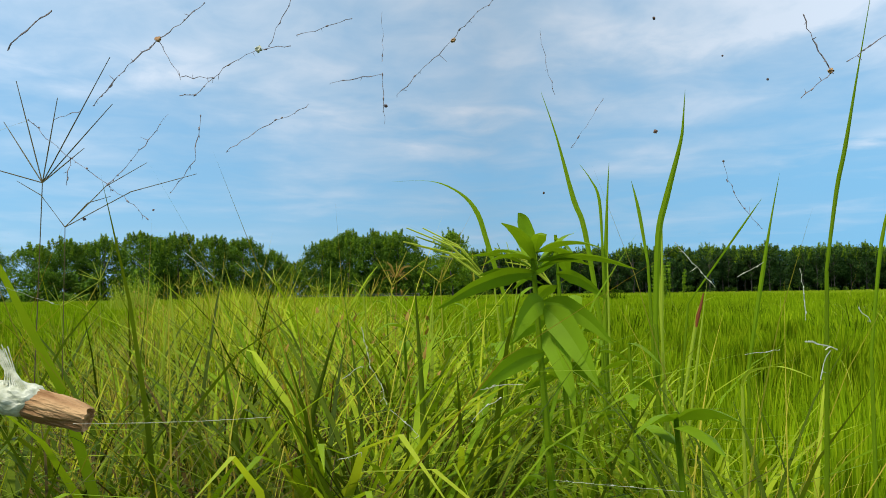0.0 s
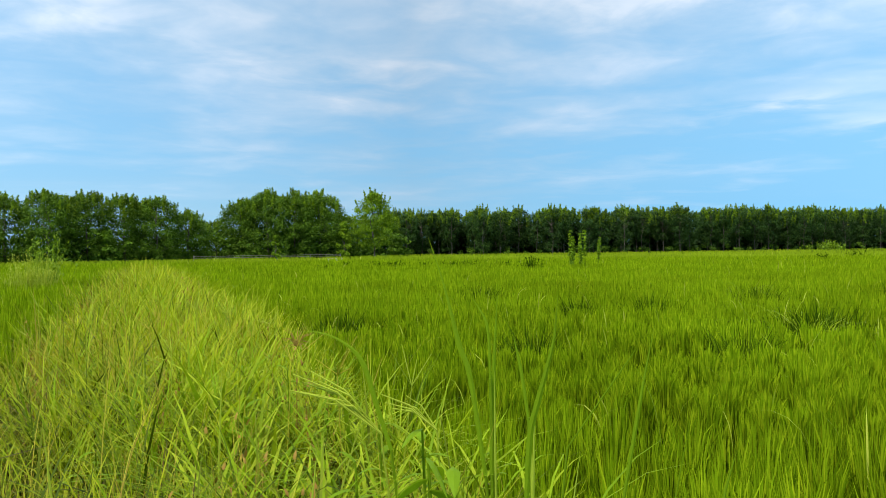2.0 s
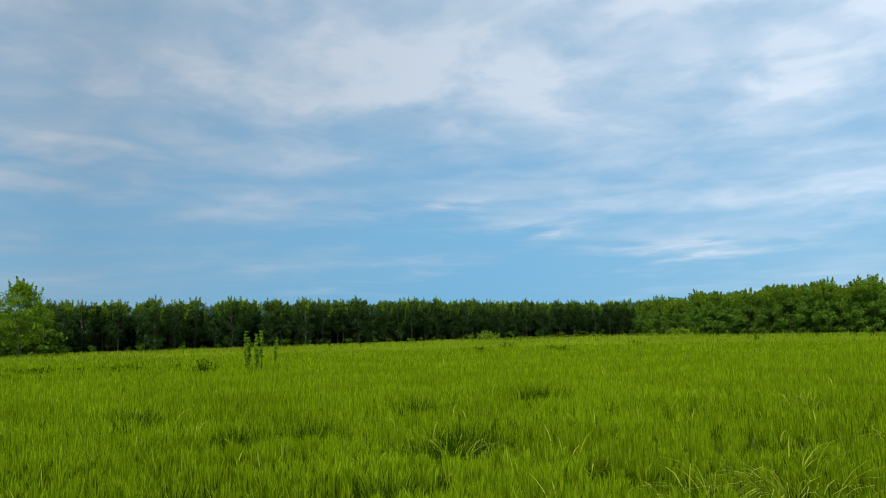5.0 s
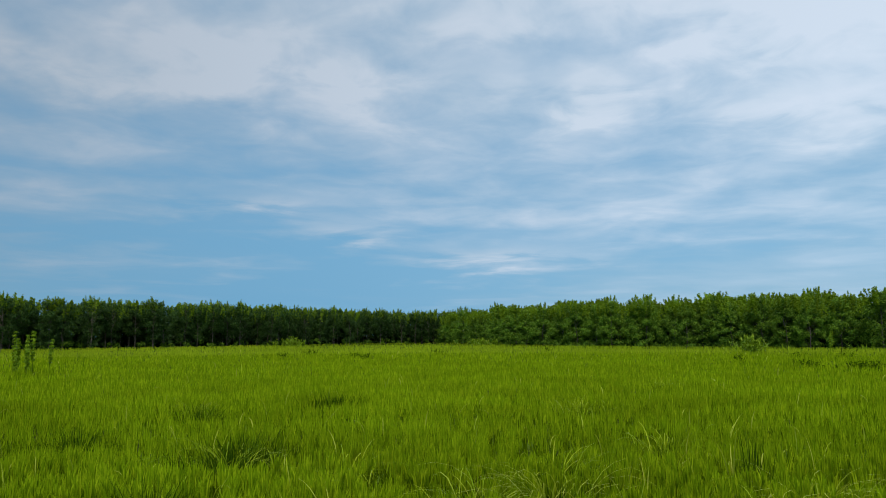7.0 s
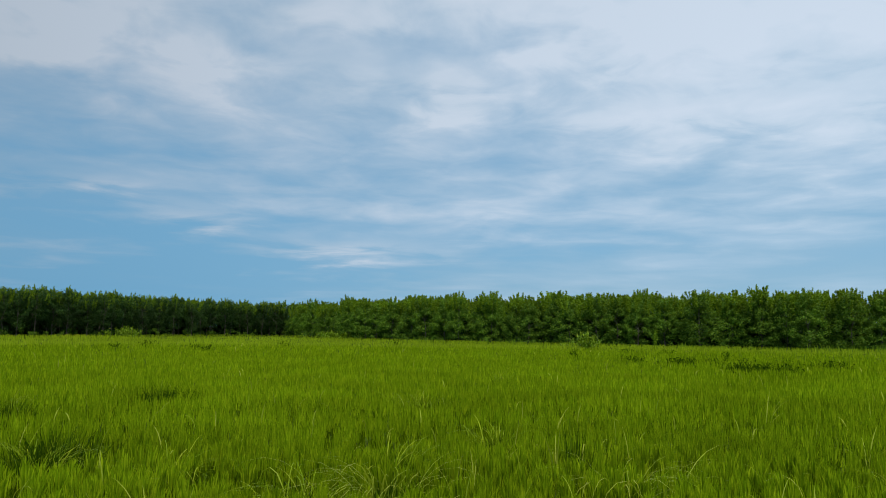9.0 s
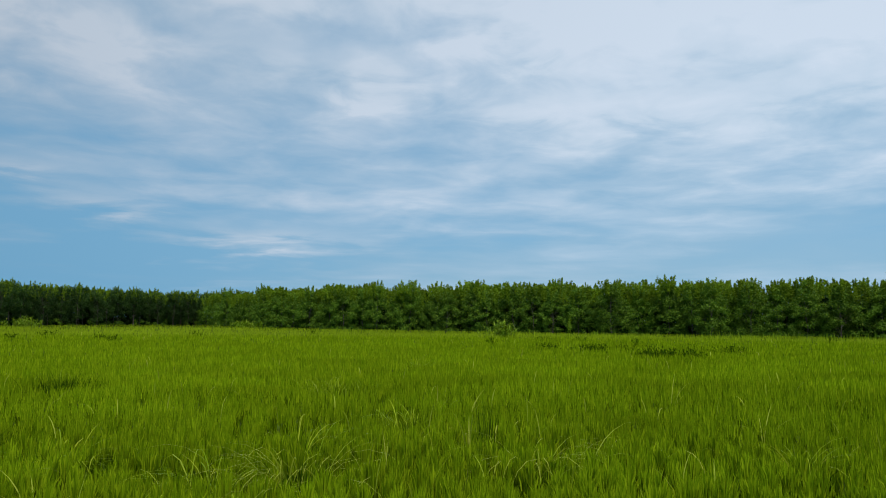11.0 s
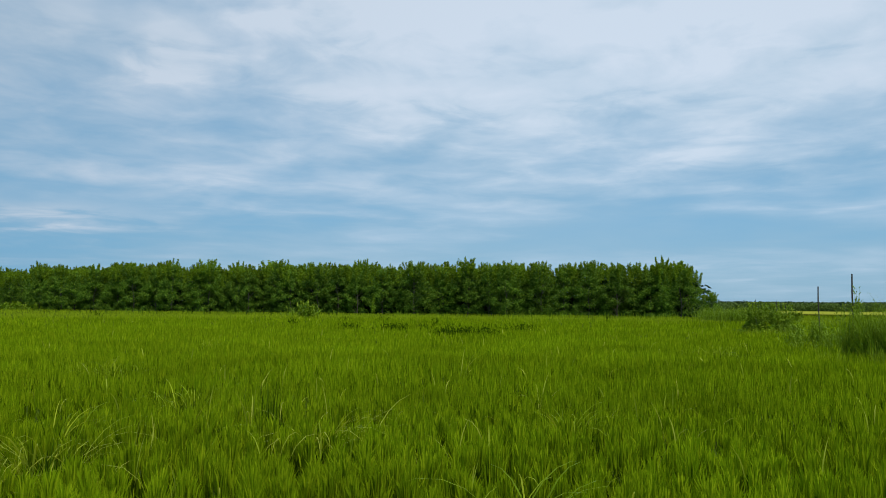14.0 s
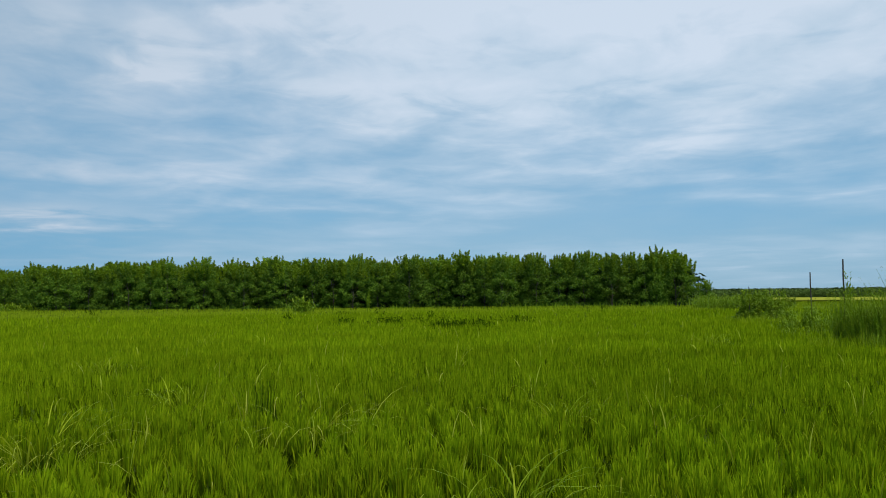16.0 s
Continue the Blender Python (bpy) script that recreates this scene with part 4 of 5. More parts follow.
# ---- weeds standing in the field ----
def weed_clump(name, place, stems, height, spread, width, material, label, category, leaf=0.0, arch=0.3, group="", lean=0.12):
    """A clump of upright or arching blades; leaf: size of small leaves along the stems."""
    n = stems
    r = np.abs(rng.normal(0, spread, n))
    t = rng.uniform(0, 2 * math.pi, n)
    base = np.stack([r * np.cos(t), r * np.sin(t), np.zeros(n)], -1)
    h = height * rng.uniform(0.55, 1.05, n) * (1 - 0.25 * np.clip(r / (2.5 * spread), 0, 1))
    way, bend = t + rng.normal(0, 0.5, n), np.abs(rng.normal(lean, lean * 0.6, n)) * height
    arrays = blade_arrays(base, h, way, bend, width * rng.uniform(0.7, 1.3, n), rng.uniform(0, 3.14, n),
                          np.where(rng.random(n) < arch, rng.uniform(0.5, 1.5, n), 0))
    if leaf:
        m = n * 11
        i = rng.integers(n, size=m)
        s = rng.uniform(0.15, 1.0, m)
        p = base[i] + np.stack([np.cos(way[i]) * bend[i] * s**2, np.sin(way[i]) * bend[i] * s**2, h[i] * s], -1) + rng.normal(0, leaf * 0.15, (m, 3))
        p[:, 2] = np.abs(p[:, 2])
        lv = rng.uniform(0, 2 * math.pi, m)
        arrays = joined([arrays, blade_arrays(p, leaf * rng.uniform(0.2, 0.9, m), lv, leaf * rng.uniform(0.4, 0.9, m), np.full(m, leaf * 0.35), lv + 1.57)])
    ob = new(name, mesh_from(name, *arrays, material))
    ob.matrix_basis = pose(place[0], place[1], 0, 0, 0, rng.uniform(0, 360))
    return tagged(ob, label, category, group, "stuff" if name in ("sedge_clump", "field_weed", "edge_grass", "reed_clump", "tall_weed_clump") else "")


SEDGES = "sedge clumps in the rice"
for x, y, s in ((3.3, 10.5, 0.26), (4.4, 8.3, 0.36), (4.85, 8.8, 0.3), (-1.03, 8.8, 0.28), (0.9, 6.4, 0.15), (2.2, 10.5, 0.15), (1.2, 14.5, 0.3), (9.5, 14.0, 0.35), (2.7, 6.2, 0.15), (6.0, 12.8, 0.25)):
    weed_clump("sedge_clump", (x, y), 330, 0.74, s, 0.010, SEDGE, "dark green sedge clump filling a shaded hollow of the rice", "sedge", arch=0.5, group=SEDGES, lean=0.25)
for x, y, s, h in ((4.3, 8.1, 0.35, 0.78), (5.7, 4.35, 0.4, 0.86), (7.2, 2.75, 0.3, 0.82), (5.35, 0.52, 0.16, 0.74), (4.9, 6.6, 0.25, 0.72), (6.6, 5.15, 0.3, 0.72), (5.06, 4.7, 0.22, 0.7),
                   (8.8, 5.15, 0.25, 0.72), (20.7, -1.8, 0.5, 0.78), (12.0, 9.0, 0.4, 0.72), (6.6, 14.5, 0.3, 0.72), (18.8, 11.7, 0.3, 0.75), (8.5, 0.55, 0.1, 0.75)):
    # sedge added below each arching clump, dark to stand for the shaded hollow
    weed_clump("sedge_clump", (x - 0.12, y - 0.12), 150, 0.62, s * 0.8, 0.010, SEDGE, "dark green sedge clump filling a shaded hollow of the rice", "sedge", arch=0.5, group=SEDGES, lean=0.25)
    n = int(24 + 90 * s)
    r, t = np.abs(rng.normal(0, s * 0.8, n)), rng.uniform(0, 6.28) + rng.normal(0, 1.3, n)
    arrays = curved_blades(np.stack([r * np.cos(t), r * np.sin(t), np.full(n, 0.04)], -1), h * rng.uniform(1.0, 1.45, n), t + rng.normal(0, 0.7, n), rng.uniform(1.6, 3.2, n), 0.011 * rng.uniform(0.6, 1.3, n), 7)
    ob = new("arching_grass", mesh_from("arching_grass", *arrays, PALE if h > 0.79 else LUSH))
    ob.matrix_basis = pose(x, y, 0)
    tagged(ob, "clump of pale grass arching over above the rice", "grass clump", "arching grass clumps")
weed_clump("sedge_clump", (8.3, 3.8), 40, 0.95, 0.12, 0.011, SEDGE, "upright dark green sedge taller than the rice", "sedge", arch=0.2, group=SEDGES, lean=0.08)
for x, y, h in ((7.6, 4.4, 0.84), (8.15, 3.95, 0.86), (8.47, 0.54, 0.84), (6.62, 14.5, 0.95), (12.5, 9.6, 0.85), (10.4, 5.2, 0.82), (14.0, 3.1, 0.85), (3.77, 5.1, 0.8), (11.0, 1.2, 0.8)):
    n = 5
    t = rng.uniform(0, 6.28) + rng.normal(0, 0.8, n)
    arrays = curved_blades(np.stack([0.03 * np.cos(t), 0.03 * np.sin(t), np.full(n, 0.02)], -1), h * rng.uniform(0.85, 1.1, n), t, rng.uniform(0.5, 2.4, n), 0.014 * rng.uniform(0.8, 1.3, n), 8)
    ob = new("nodding_grass", mesh_from("nodding_grass", *arrays, PALE))
    ob.matrix_basis = pose(x, y, 0)
    tagged(ob, "few pale grass stalks nodding above the rice", "grass", "nodding grass in the rice")
# low dark weeds in rows far out
for k in range(15):
    az_, d = rng.uniform(73.8, 79.0), rng.normal(32.5, 0.5)
    weed_clump("field_weed", polar(az_, d), 26, 0.64, 0.3, 0.02, SEDGE, "low dark weed patch in the far rice", "weed", leaf=0.1, group="dark field weeds", lean=0.2)
for k in range(22):
    az_, d = rng.uniform(67.0, 83.0), rng.normal(37.5, 0.7)
    weed_clump("field_weed", polar(az_, d), 18, rng.uniform(0.64, 0.76), 0.4, 0.02, SEDGE, "low dark weed patch in the far rice", "weed", leaf=0.1, group="dark field weeds", lean=0.2)
for k in range(16):
    az_, d = rng.uniform(-7, 8), rng.normal(41, 1.0)
    weed_clump("field_weed", polar(az_, d), 22, 0.64, 0.3, 0.02, SEDGE, "low dark weed patch in the far rice", "weed", leaf=0.1, group="dark field weeds", lean=0.2)
for k in range(12):
    az_, d = rng.uniform(15, 95), rng.uniform(45, 80)
    weed_clump("field_weed", polar(az_, d), 16, 0.72, 0.35, 0.03, SEDGE, "low dark weed patch in the far rice", "weed", leaf=0.14, group="dark field weeds", lean=0.2)
weed_clump("field_weed", polar(9.0, 34), 50, 1.05, 0.22, 0.03, SEDGE, "bushy dark weed tuft above the rice", "weed", leaf=0.1, group="dark field weeds")


def tall_weed(place, heights, spread, label):
    """Upright weed stems, each with a thick leafy seed spike."""
    root = new("tall_weed")
    for h in heights:
        bx, by = rng.normal(0, spread, 2)
        lean = rng.normal(0, 0.06, 2)
        bm = bmesh.new()
        tube(bm, [(bx, by, 0), (bx + lean[0] * 0.6, by + lean[1] * 0.6, h * 0.55), (bx + lean[0], by + lean[1], h * 0.95)], [0.025, 0.02, 0.012], 5)
        part("stem", bm, STALK, root)
        cl = [(bx + lean[0] * s, by + lean[1] * s, h * s) for s in np.linspace(0.45, 1.0, 9)]
        child("leaf_spike", crown_mesh("leaf_spike", cl, 16, 0.06, 0.12, LEAF_LIGHT), root)
    root.matrix_basis = pose(place[0], place[1], 0)
    return tagged(root, label, "weed", "tall weeds in the rice")


tall_weed(polar(11.75, 35), (2.05, 1.75, 1.2), 0.16, "tall weed stems with thick green spikes above the rice")
tall_weed(polar(13.3, 35), (2.05, 1.7, 1.9, 1.3), 0.28, "tall weed stems with thick green spikes above the rice")
tall_weed(polar(69.4, 66), (2.3, 2.0, 1.7), 0.25, "tall bushy weed before the poplars")
weed_clump("shrub", polar(64.1, 68), 80, 1.7, 0.7, 0.05, WEEDY, "light green shrub at the edge of the paddy", "shrub", leaf=0.28)
weed_clump("shrub", polar(30.0, 118), 60, 1.7, 1.3, 0.08, WEEDY, "light green shrub before the dark wood", "shrub", leaf=0.4)
weed_clump("shrub", polar(44.5, 118), 90, 1.3, 2.2, 0.08, WEEDY, "spreading light green shrub where the two woods meet", "shrub", leaf=0.4)
weed_clump("shrub", polar(-27.2, 23), 260, 1.4, 0.42, 0.012, PALE, "pale feathery bush beside the bank", "shrub", leaf=0.05)
weed_clump("shrub", polar(-26.2, 26), 60, 1.9, 0.3, 0.02, WEEDY, "upright green weed behind the pale bush", "shrub", leaf=0.12)


# ---- weedy corner past the poplars ----
def bush(name, place, radius, height, count, per, leaf, material, label, category, group, ragged=0.25):
    """A rounded bush of leaf sprays on thin stems, with shoots that stand out of it."""
    root = new(name)
    bm, clumps = bmesh.new(), []
    for k in range(count):
        t, r, s = rng.uniform(0, 6.28), math.sqrt(rng.random()), rng.random() ** 0.7
        w = radius * r * math.sqrt(max(0.05, 1 - 0.75 * s * s))
        clumps.append((w * math.cos(t), w * math.sin(t), height * (0.06 + 0.86 * s) * (1 - 0.55 * r * r) + rng.normal(0, 0.05)))
    for k in range(int(count * ragged)):
        t, r = rng.uniform(0, 6.28), radius * math.sqrt(rng.random()) * 0.9
        for j in range(3):
            clumps.append((r * math.cos(t), r * math.sin(t), height * (0.8 + 0.12 * j + rng.uniform(0, 0.08)), 0.45))
    for k in range(0, count, max(1, count // 14)):
        x, y, z = clumps[k][:3]
        tube(bm, [(x * 0.3, y * 0.3, -0.03), (x * 0.7, y * 0.7, z * 0.6), (x, y, z)], [0.012, 0.009, 0.004], 4)
    part("stems", bm, STALK, root)
    child("foliage", crown_mesh("foliage", clumps, per, leaf * 1.2, leaf, material, 0.0), root)
    root.matrix_basis = pose(place[0], place[1], 0, 0, 0, rng.uniform(0, 360))
    return tagged(root, label, category, group)


for az_, d, r, h in ((98.3, 40, 1.1, 1.55), (97.3, 40.5, 0.8, 1.35), (99.3, 39.6, 0.8, 1.2)):
    bush("bramble_bush", polar(az_, d), r, h, 130, 40, 0.085, WEEDY, "dense yellow-green bramble bush beside the rice", "bush", "bushes at the corner")
for az_, d, r, h in ((106.4, 22.6, 0.5, 0.95), (108.4, 22.2, 0.6, 1.05), (110.2, 22.0, 0.7, 1.2)):
    bush("weed_bush", polar(az_, d), r, h, 90, 32, 0.075, WEEDY, "dense leafy green weed bush beside the paddy", "bush", "weed bushes at the corner")
for k in range(16):
    az_, d = rng.uniform(104.2, 113), rng.normal(23, 0.7)
    weed_clump("tall_weed_clump", polar(az_, d), 125, rng.uniform(1.65, 2.0) if az_ < 106 else rng.uniform(1.9, 2.5), 0.22, 0.019, WEEDY, "tall feathery green weeds in a dense stand", "weeds", leaf=0.055, group="weeds at the corner", lean=0.16)
for k in range(7):
    weed_clump("tall_weed_clump", polar(rng.uniform(103.0, 104.6), rng.uniform(22.8, 23.8)), 90, rng.uniform(1.4, 1.9), 0.16, 0.018, WEEDY, "tall feathery green weeds in a dense stand", "weeds", leaf=0.055, group="weeds at the corner", lean=0.14)
for k in range(9):
    az_, d = rng.uniform(99.8, 103.0), rng.uniform(25, 32)
    weed_clump("tall_weed_clump", polar(az_, d), 36, rng.uniform(0.75, 1.25), 0.22, 0.012, WEEDY, "tall feathery green weeds in a dense stand", "weeds", leaf=0.09, group="weeds at the corner", lean=0.1)
# grass that rises from the rice to the foot of the weeds and bushes
for k in range(22):
    az_ = rng.uniform(101.8, 112)
    weed_clump("edge_grass", polar(az_, rng.uniform(19.6, 22.0)), 60, rng.uniform(0.72, 1.08), 0.3, 0.013, (LUSH, WEEDY, SEDGE)[k % 3], "bright green grass at the foot of tall weeds", "grass", arch=0.5, group="grass at the corner", lean=0.22)
for k in range(14):
    az_ = rng.uniform(96.3, 101.5)
    weed_clump("edge_grass", polar(az_, rng.uniform(34.5, 38.3)), 50, rng.uniform(0.72, 1.0), 0.35, 0.016, LUSH, "bright green grass before the bramble bush", "grass", arch=0.5, group="grass at the corner", lean=0.22)
for k in range(4):
    weed_clump("tall_weed_clump", polar(101.4 + rng.normal(0, 0.18), 29.8 + rng.normal(0, 0.2)), 40, rng.uniform(1.2, 1.6), 0.14, 0.014, WEEDY, "feathery green weeds round a thin post", "weeds", leaf=0.08, group="weeds at the corner", lean=0.1)
for k in range(46):
    az_, d = rng.uniform(93.8, 98.7), rng.uniform(66, 76)
    weed_clump("reed_clump", polar(az_, d), 26, rng.uniform(1.3, 1.75), 0.8, 0.05, WEEDY, "dark green reed clump along the far paddy edge", "reeds", leaf=0.14, group="reeds along the far edge", lean=0.08)


def field_post(place, height, lean, label, thick=1.0):
    root = new("wooden_post")
    bm = bmesh.new()
    tube(bm, [(0, 0, -0.1), (lean * 0.4, 0, height * 0.4), (lean * 0.8, 0.01, height * 0.8), (lean, 0, height)], [0.025 * thick, 0.023 * thick, 0.022 * thick, 0.019 * thick], 8)
    part("pole", bm, POST, root)
    root.matrix_basis = pose(place[0], place[1], 0)
    return tagged(root, label, "post", "posts at the corner")


field_post(polar(101.4, 30), 2.35, 0.03, "thin dark weathered wooden post among weeds")
field_post(polar(103.45, 24), 2.55, -0.02, "tall dark weathered wooden post with weeds round it")
for az_, d, h in ((97.4, 40, 1.95), (98.7, 46, 1.95), (99.3, 44, 1.9)):
    field_post(polar(az_, d), h, 0.05, "short dark stake above the bramble bush", 0.7)
weed_clump("tall_weed_clump", polar(103.7, 23.8), 50, 2.3, 0.06, 0.014, WEEDY, "light green weed climbing beside the tall post", "weeds", leaf=0.09, group="weeds at the corner", lean=0.03)


# ---- plants on the bank close by ----
def strip(pts, widths, across=(1, 0.25, 0), fold=0.3, steps=4):
    """A leaf along a smooth line of points, creased along its middle. Returns a bmesh."""
    bm = bmesh.new()
    p = [Vector(q) for q in pts]
    side = Vector(across).normalized()
    line, wid = [], []
    for i in range(len(p) - 1):
        a, b, c, d = p[max(i - 1, 0)], p[i], p[i + 1], p[min(i + 2, len(p) - 1)]
        for k in range(steps):
            t = k / steps
            line.append(0.5 * ((2 * b) + (c - a) * t + (2 * a - 5 * b + 4 * c - d) * t * t + (3 * b - a - 3 * c + d) * t**3))
            wid.append(widths[i] + (widths[i + 1] - widths[i]) * t)
    line.append(p[-1])
    wid.append(widths[-1])
    rows = []
    for i, (q, w) in enumerate(zip(line, wid)):
        d = (line[min(i + 1, len(line) - 1)] - line[max(i - 1, 0)]).normalized()
        s = (side - d * side.dot(d)).normalized()
        nrm = d.cross(s)
        rows.append([bm.verts.new(q - s * w / 2 + nrm * w * fold / 2), bm.verts.new(q - nrm * w * 0.02), bm.verts.new(q + s * w / 2 + nrm * w * fold / 2)])
    for a, b in zip(rows, rows[1:]):
        bm.faces.new((a[0], a[1], b[1], b[0]))
        bm.faces.new((a[1], a[2], b[2], b[1]))
    return bm


def stalk(blade_pts, width, stem_top, foot, stem_r, label, material=None, leaf_name="leaf_blade"):
    """A tall grass stalk: stem from the ground, and one long blade that leaves it."""
    root = new("grass_stalk")
    bm = bmesh.new()
    mid = tuple((a + b) / 2 + 0.01 for a, b in zip(foot, stem_top))
    tube(bm, [foot, mid, stem_top], [stem_r, stem_r * 0.9, stem_r * 0.7], 6)
    stem = part("stem", bm, material or STALK, root)
    n = len(blade_pts)
    ws = [0.72 * width * (0.75 if i == 0 else 1.0 if i < n * 0.5 else max(0.04, 1.35 * (1 - i / (n - 1)))) for i in range(n)]
    part(leaf_name, strip(blade_pts, ws), material or STALK, stem)
    return tagged(root, label, "grass stalk", "tall grass stalks on the bank")


stalk([(0.053, 2.0, 0.72), (0.014, 2.0, 0.99), (-0.015, 2.0, 1.08), (-0.057, 2.0, 1.25), (-0.097, 2.0, 1.376)], 0.021, (0.053, 2.0, 0.72), (0.075, 2.02, 0.12), 0.006, "tall green grass stalk with a long blade tapering to a point")
stalk([(0.09, 2.2, 0.95), (0.084, 2.2, 1.10), (0.06, 2.2, 1.16), (0.028, 2.2, 1.207)], 0.014, (0.09, 2.2, 0.95), (0.09, 2.22, 0.12), 0.007, "green grass stalk with a short bent top blade")
stalk([(0.091, 2.2, 0.66), (0.098, 2.21, 0.86), (0.105, 2.2, 1.06), (0.115, 2.2, 1.209)], 0.026, (0.091, 2.2, 0.66), (0.085, 2.22, 0.12), 0.008, "stout upright green grass stalk")
stalk([(0.157, 1.9, 0.9), (0.139, 1.9, 1.03), (0.121, 1.9, 1.11)], 0.014, (0.157, 1.9, 0.9), (0.17, 1.92, 0.12), 0.005, "small upright grass stalk")
stalk([(0.094, 1.54, 0.76), (0.105, 1.54, 0.94), (0.124, 1.54, 1.02), (0.156, 1.54, 1.136), (0.163, 1.54, 1.19), (0.168, 1.54, 1.245)], 0.020, (0.094, 1.54, 0.76), (0.085, 1.56, 0.12), 0.006, "tall green grass stalk with a curled blade tip")
stalk([(0.106, 0.79, 0.847), (0.12, 0.79, 0.931), (0.131, 0.79, 0.978), (0.148, 0.79, 1.063), (0.168, 0.79, 1.16)], 0.0075, (0.106, 0.79, 0.847), (0.07, 0.8, 0.12), 0.003, "slim straight grass stalk close to the web")
stalk([(0.425, 1.98, 0.62), (0.469, 1.98, 0.86), (0.495, 1.98, 1.0), (0.523, 1.98, 1.132)], 0.019, (0.425, 1.98, 0.62), (0.4, 2.0, 0.05), 0.005, "green grass stalk leaning outward")
stalk([(0.28, 2.0, 0.79), (0.42, 2.0, 0.983), (0.483, 2.0, 1.07)], 0.009, (0.28, 2.0, 0.79), (0.2, 2.02, 0.1), 0.004, "thin leaning grass stalk")
stalk([(0.35, 1.2, 0.72), (0.374, 1.2, 0.9), (0.402, 1.2, 1.003)], 0.011, (0.35, 1.2, 0.72), (0.33, 1.2, 0.02), 0.004, "slim green grass stalk")
stalk([(-0.204, 1.95, 0.81), (-0.247, 1.95, 0.95), (-0.275, 1.95, 1.04), (-0.32, 1.95, 1.094), (-0.395, 1.95, 1.128), (-0.502, 1.95, 1.129)], 0.019, (-0.204, 1.95, 0.81), (-0.16, 1.97, 0.2), 0.005, "grass stalk with a blade bending over sideways")
for x, y, z0, z1, dx in ((0.112, 1.57, 0.7, 1.0, 0.004), (0.122, 1.6, 0.62, 0.97, -0.004), (0.10, 2.18, 0.55, 0.98, 0.0), (-0.81, 2.5, 0.5, 0.95, 0.01), (-0.42, 1.8, 0.5, 0.86, 0.02), (-1.1, 2.0, 0.5, 0.9, -0.02), (0.2, 1.75, 0.45, 0.85, 0.03), (-0.95, 1.5, 0.45, 0.86, 0.02)):
    stalk([(x, y, z0), (x + dx, y, (z0 + z1) / 2), (x + 2 * dx, y, z1)], 0.010, (x, y, z0), (x - dx, y + 0.01, 0.1), 0.004, "pale yellow grass stalk on the bank", PALE)
stalk([(-0.612, 1.1, 0.45), (-0.63, 1.1, 0.61), (-0.655, 1.1, 0.753)], 0.012, (-0.612, 1.1, 0.45), (-0.6, 1.1, 0.2), 0.004, "broad bright green grass blade", WEED)
stalk([(-0.545, 1.1, 0.42), (-0.525, 1.1, 0.6), (-0.472, 1.1, 0.794)], 0.015, (-0.545, 1.1, 0.42), (-0.56, 1.1, 0.2), 0.005, "broad bright green grass blade", WEED)
stalk([(-0.35, 1.2, 0.45), (-0.355, 1.2, 0.62), (-0.368, 1.2, 0.855)], 0.016, (-0.35, 1.2, 0.45), (-0.35, 1.2, 0.2), 0.005, "broad bright green grass blade", WEED)
stalk([(0.19, 1.32, 0.66), (0.198, 1.3, 0.687), (0.251, 1.3, 0.695), (0.303, 1.3, 0.676)], 0.012, (0.19, 1.32, 0.66), (0.18, 1.34, 0.05), 0.004, "grass stalk with a pale leaf bent level", PALE)
stalk([(0.13, 1.49, 0.60), (0.161, 1.49, 0.76), (0.172, 1.49, 0.80), (0.20, 1.49, 0.815)], 0.012, (0.13, 1.49, 0.60), (0.12, 1.5, 0.1), 0.004, "grass stalk with a curling dry leaf", PALE)
red = part("dead_leaf", strip([(0.160, 1.485, 0.755), (0.164, 1.485, 0.775), (0.170, 1.485, 0.795), (0.176, 1.485, 0.822)], [0.004, 0.009, 0.007, 0.002]), REDLEAF, None)
tagged(red, "small red dead leaf caught on the grass stalk", "leaf")


def finger_grass(foot, hub, tips, thick, label, material, droop=0.0):
    """Grass with thin fingers spreading from the top of one stem."""
    root = new("finger_grass")
    bm = bmesh.new()
    f, h = Vector(foot), Vector(hub)
    tube(bm, [f, f.lerp(h, 0.5) + Vector((0.0, 0.02, 0.03)), h], [thick * 1.3, thick * 1.1, thick * 0.8], 5)
    part("stem", bm, material, root)
    for tip in tips:
        t = Vector(tip)
        bm = bmesh.new()
        mid = h.lerp(t, 0.5) + Vector((0, 0, droop))
        tube(bm, [h, mid, t], [thick, thick, thick * 0.6], 5)
        part("finger", bm, material, root)
    return tagged(root, label, "grass", "finger grass on the bank")


finger_grass((-0.9, 0.97, 0.2), (-0.846, 0.95, 0.985), [(-0.886, 0.95, 1.126), (-0.827, 0.95, 1.101), (-0.749, 0.94, 1.151), (-0.755, 0.96, 1.093), (-0.788, 0.95, 1.031), (-0.941, 0.95, 1.013), (-0.93, 0.99, 1.08)], 0.0008, "finger grass with thin dark spread fingers", FINGER)
finger_grass((-1.0, 1.22, 0.2), (-0.963, 1.2, 0.949), [(-0.821, 1.2, 1.056), (-0.734, 1.2, 1.035), (-0.884, 1.2, 1.0), (-1.05, 1.2, 1.03)], 0.0008, "finger grass with long thin fingers", FINGER, 0.015)
finger_grass((-0.17, 2.02, 0.2), (-0.233, 2.0, 0.842), [(-0.471, 2.0, 1.008), (-0.447, 2.01, 0.985), (-0.409, 2.0, 0.952), (-0.479, 1.98, 0.969), (-0.43, 2.04, 1.01), (-0.45, 2.0, 0.96), (-0.40, 2.01, 0.985), (-0.38, 1.99, 0.93)], 0.003, "drooping yellow-green seed plume", PALE, 0.032)
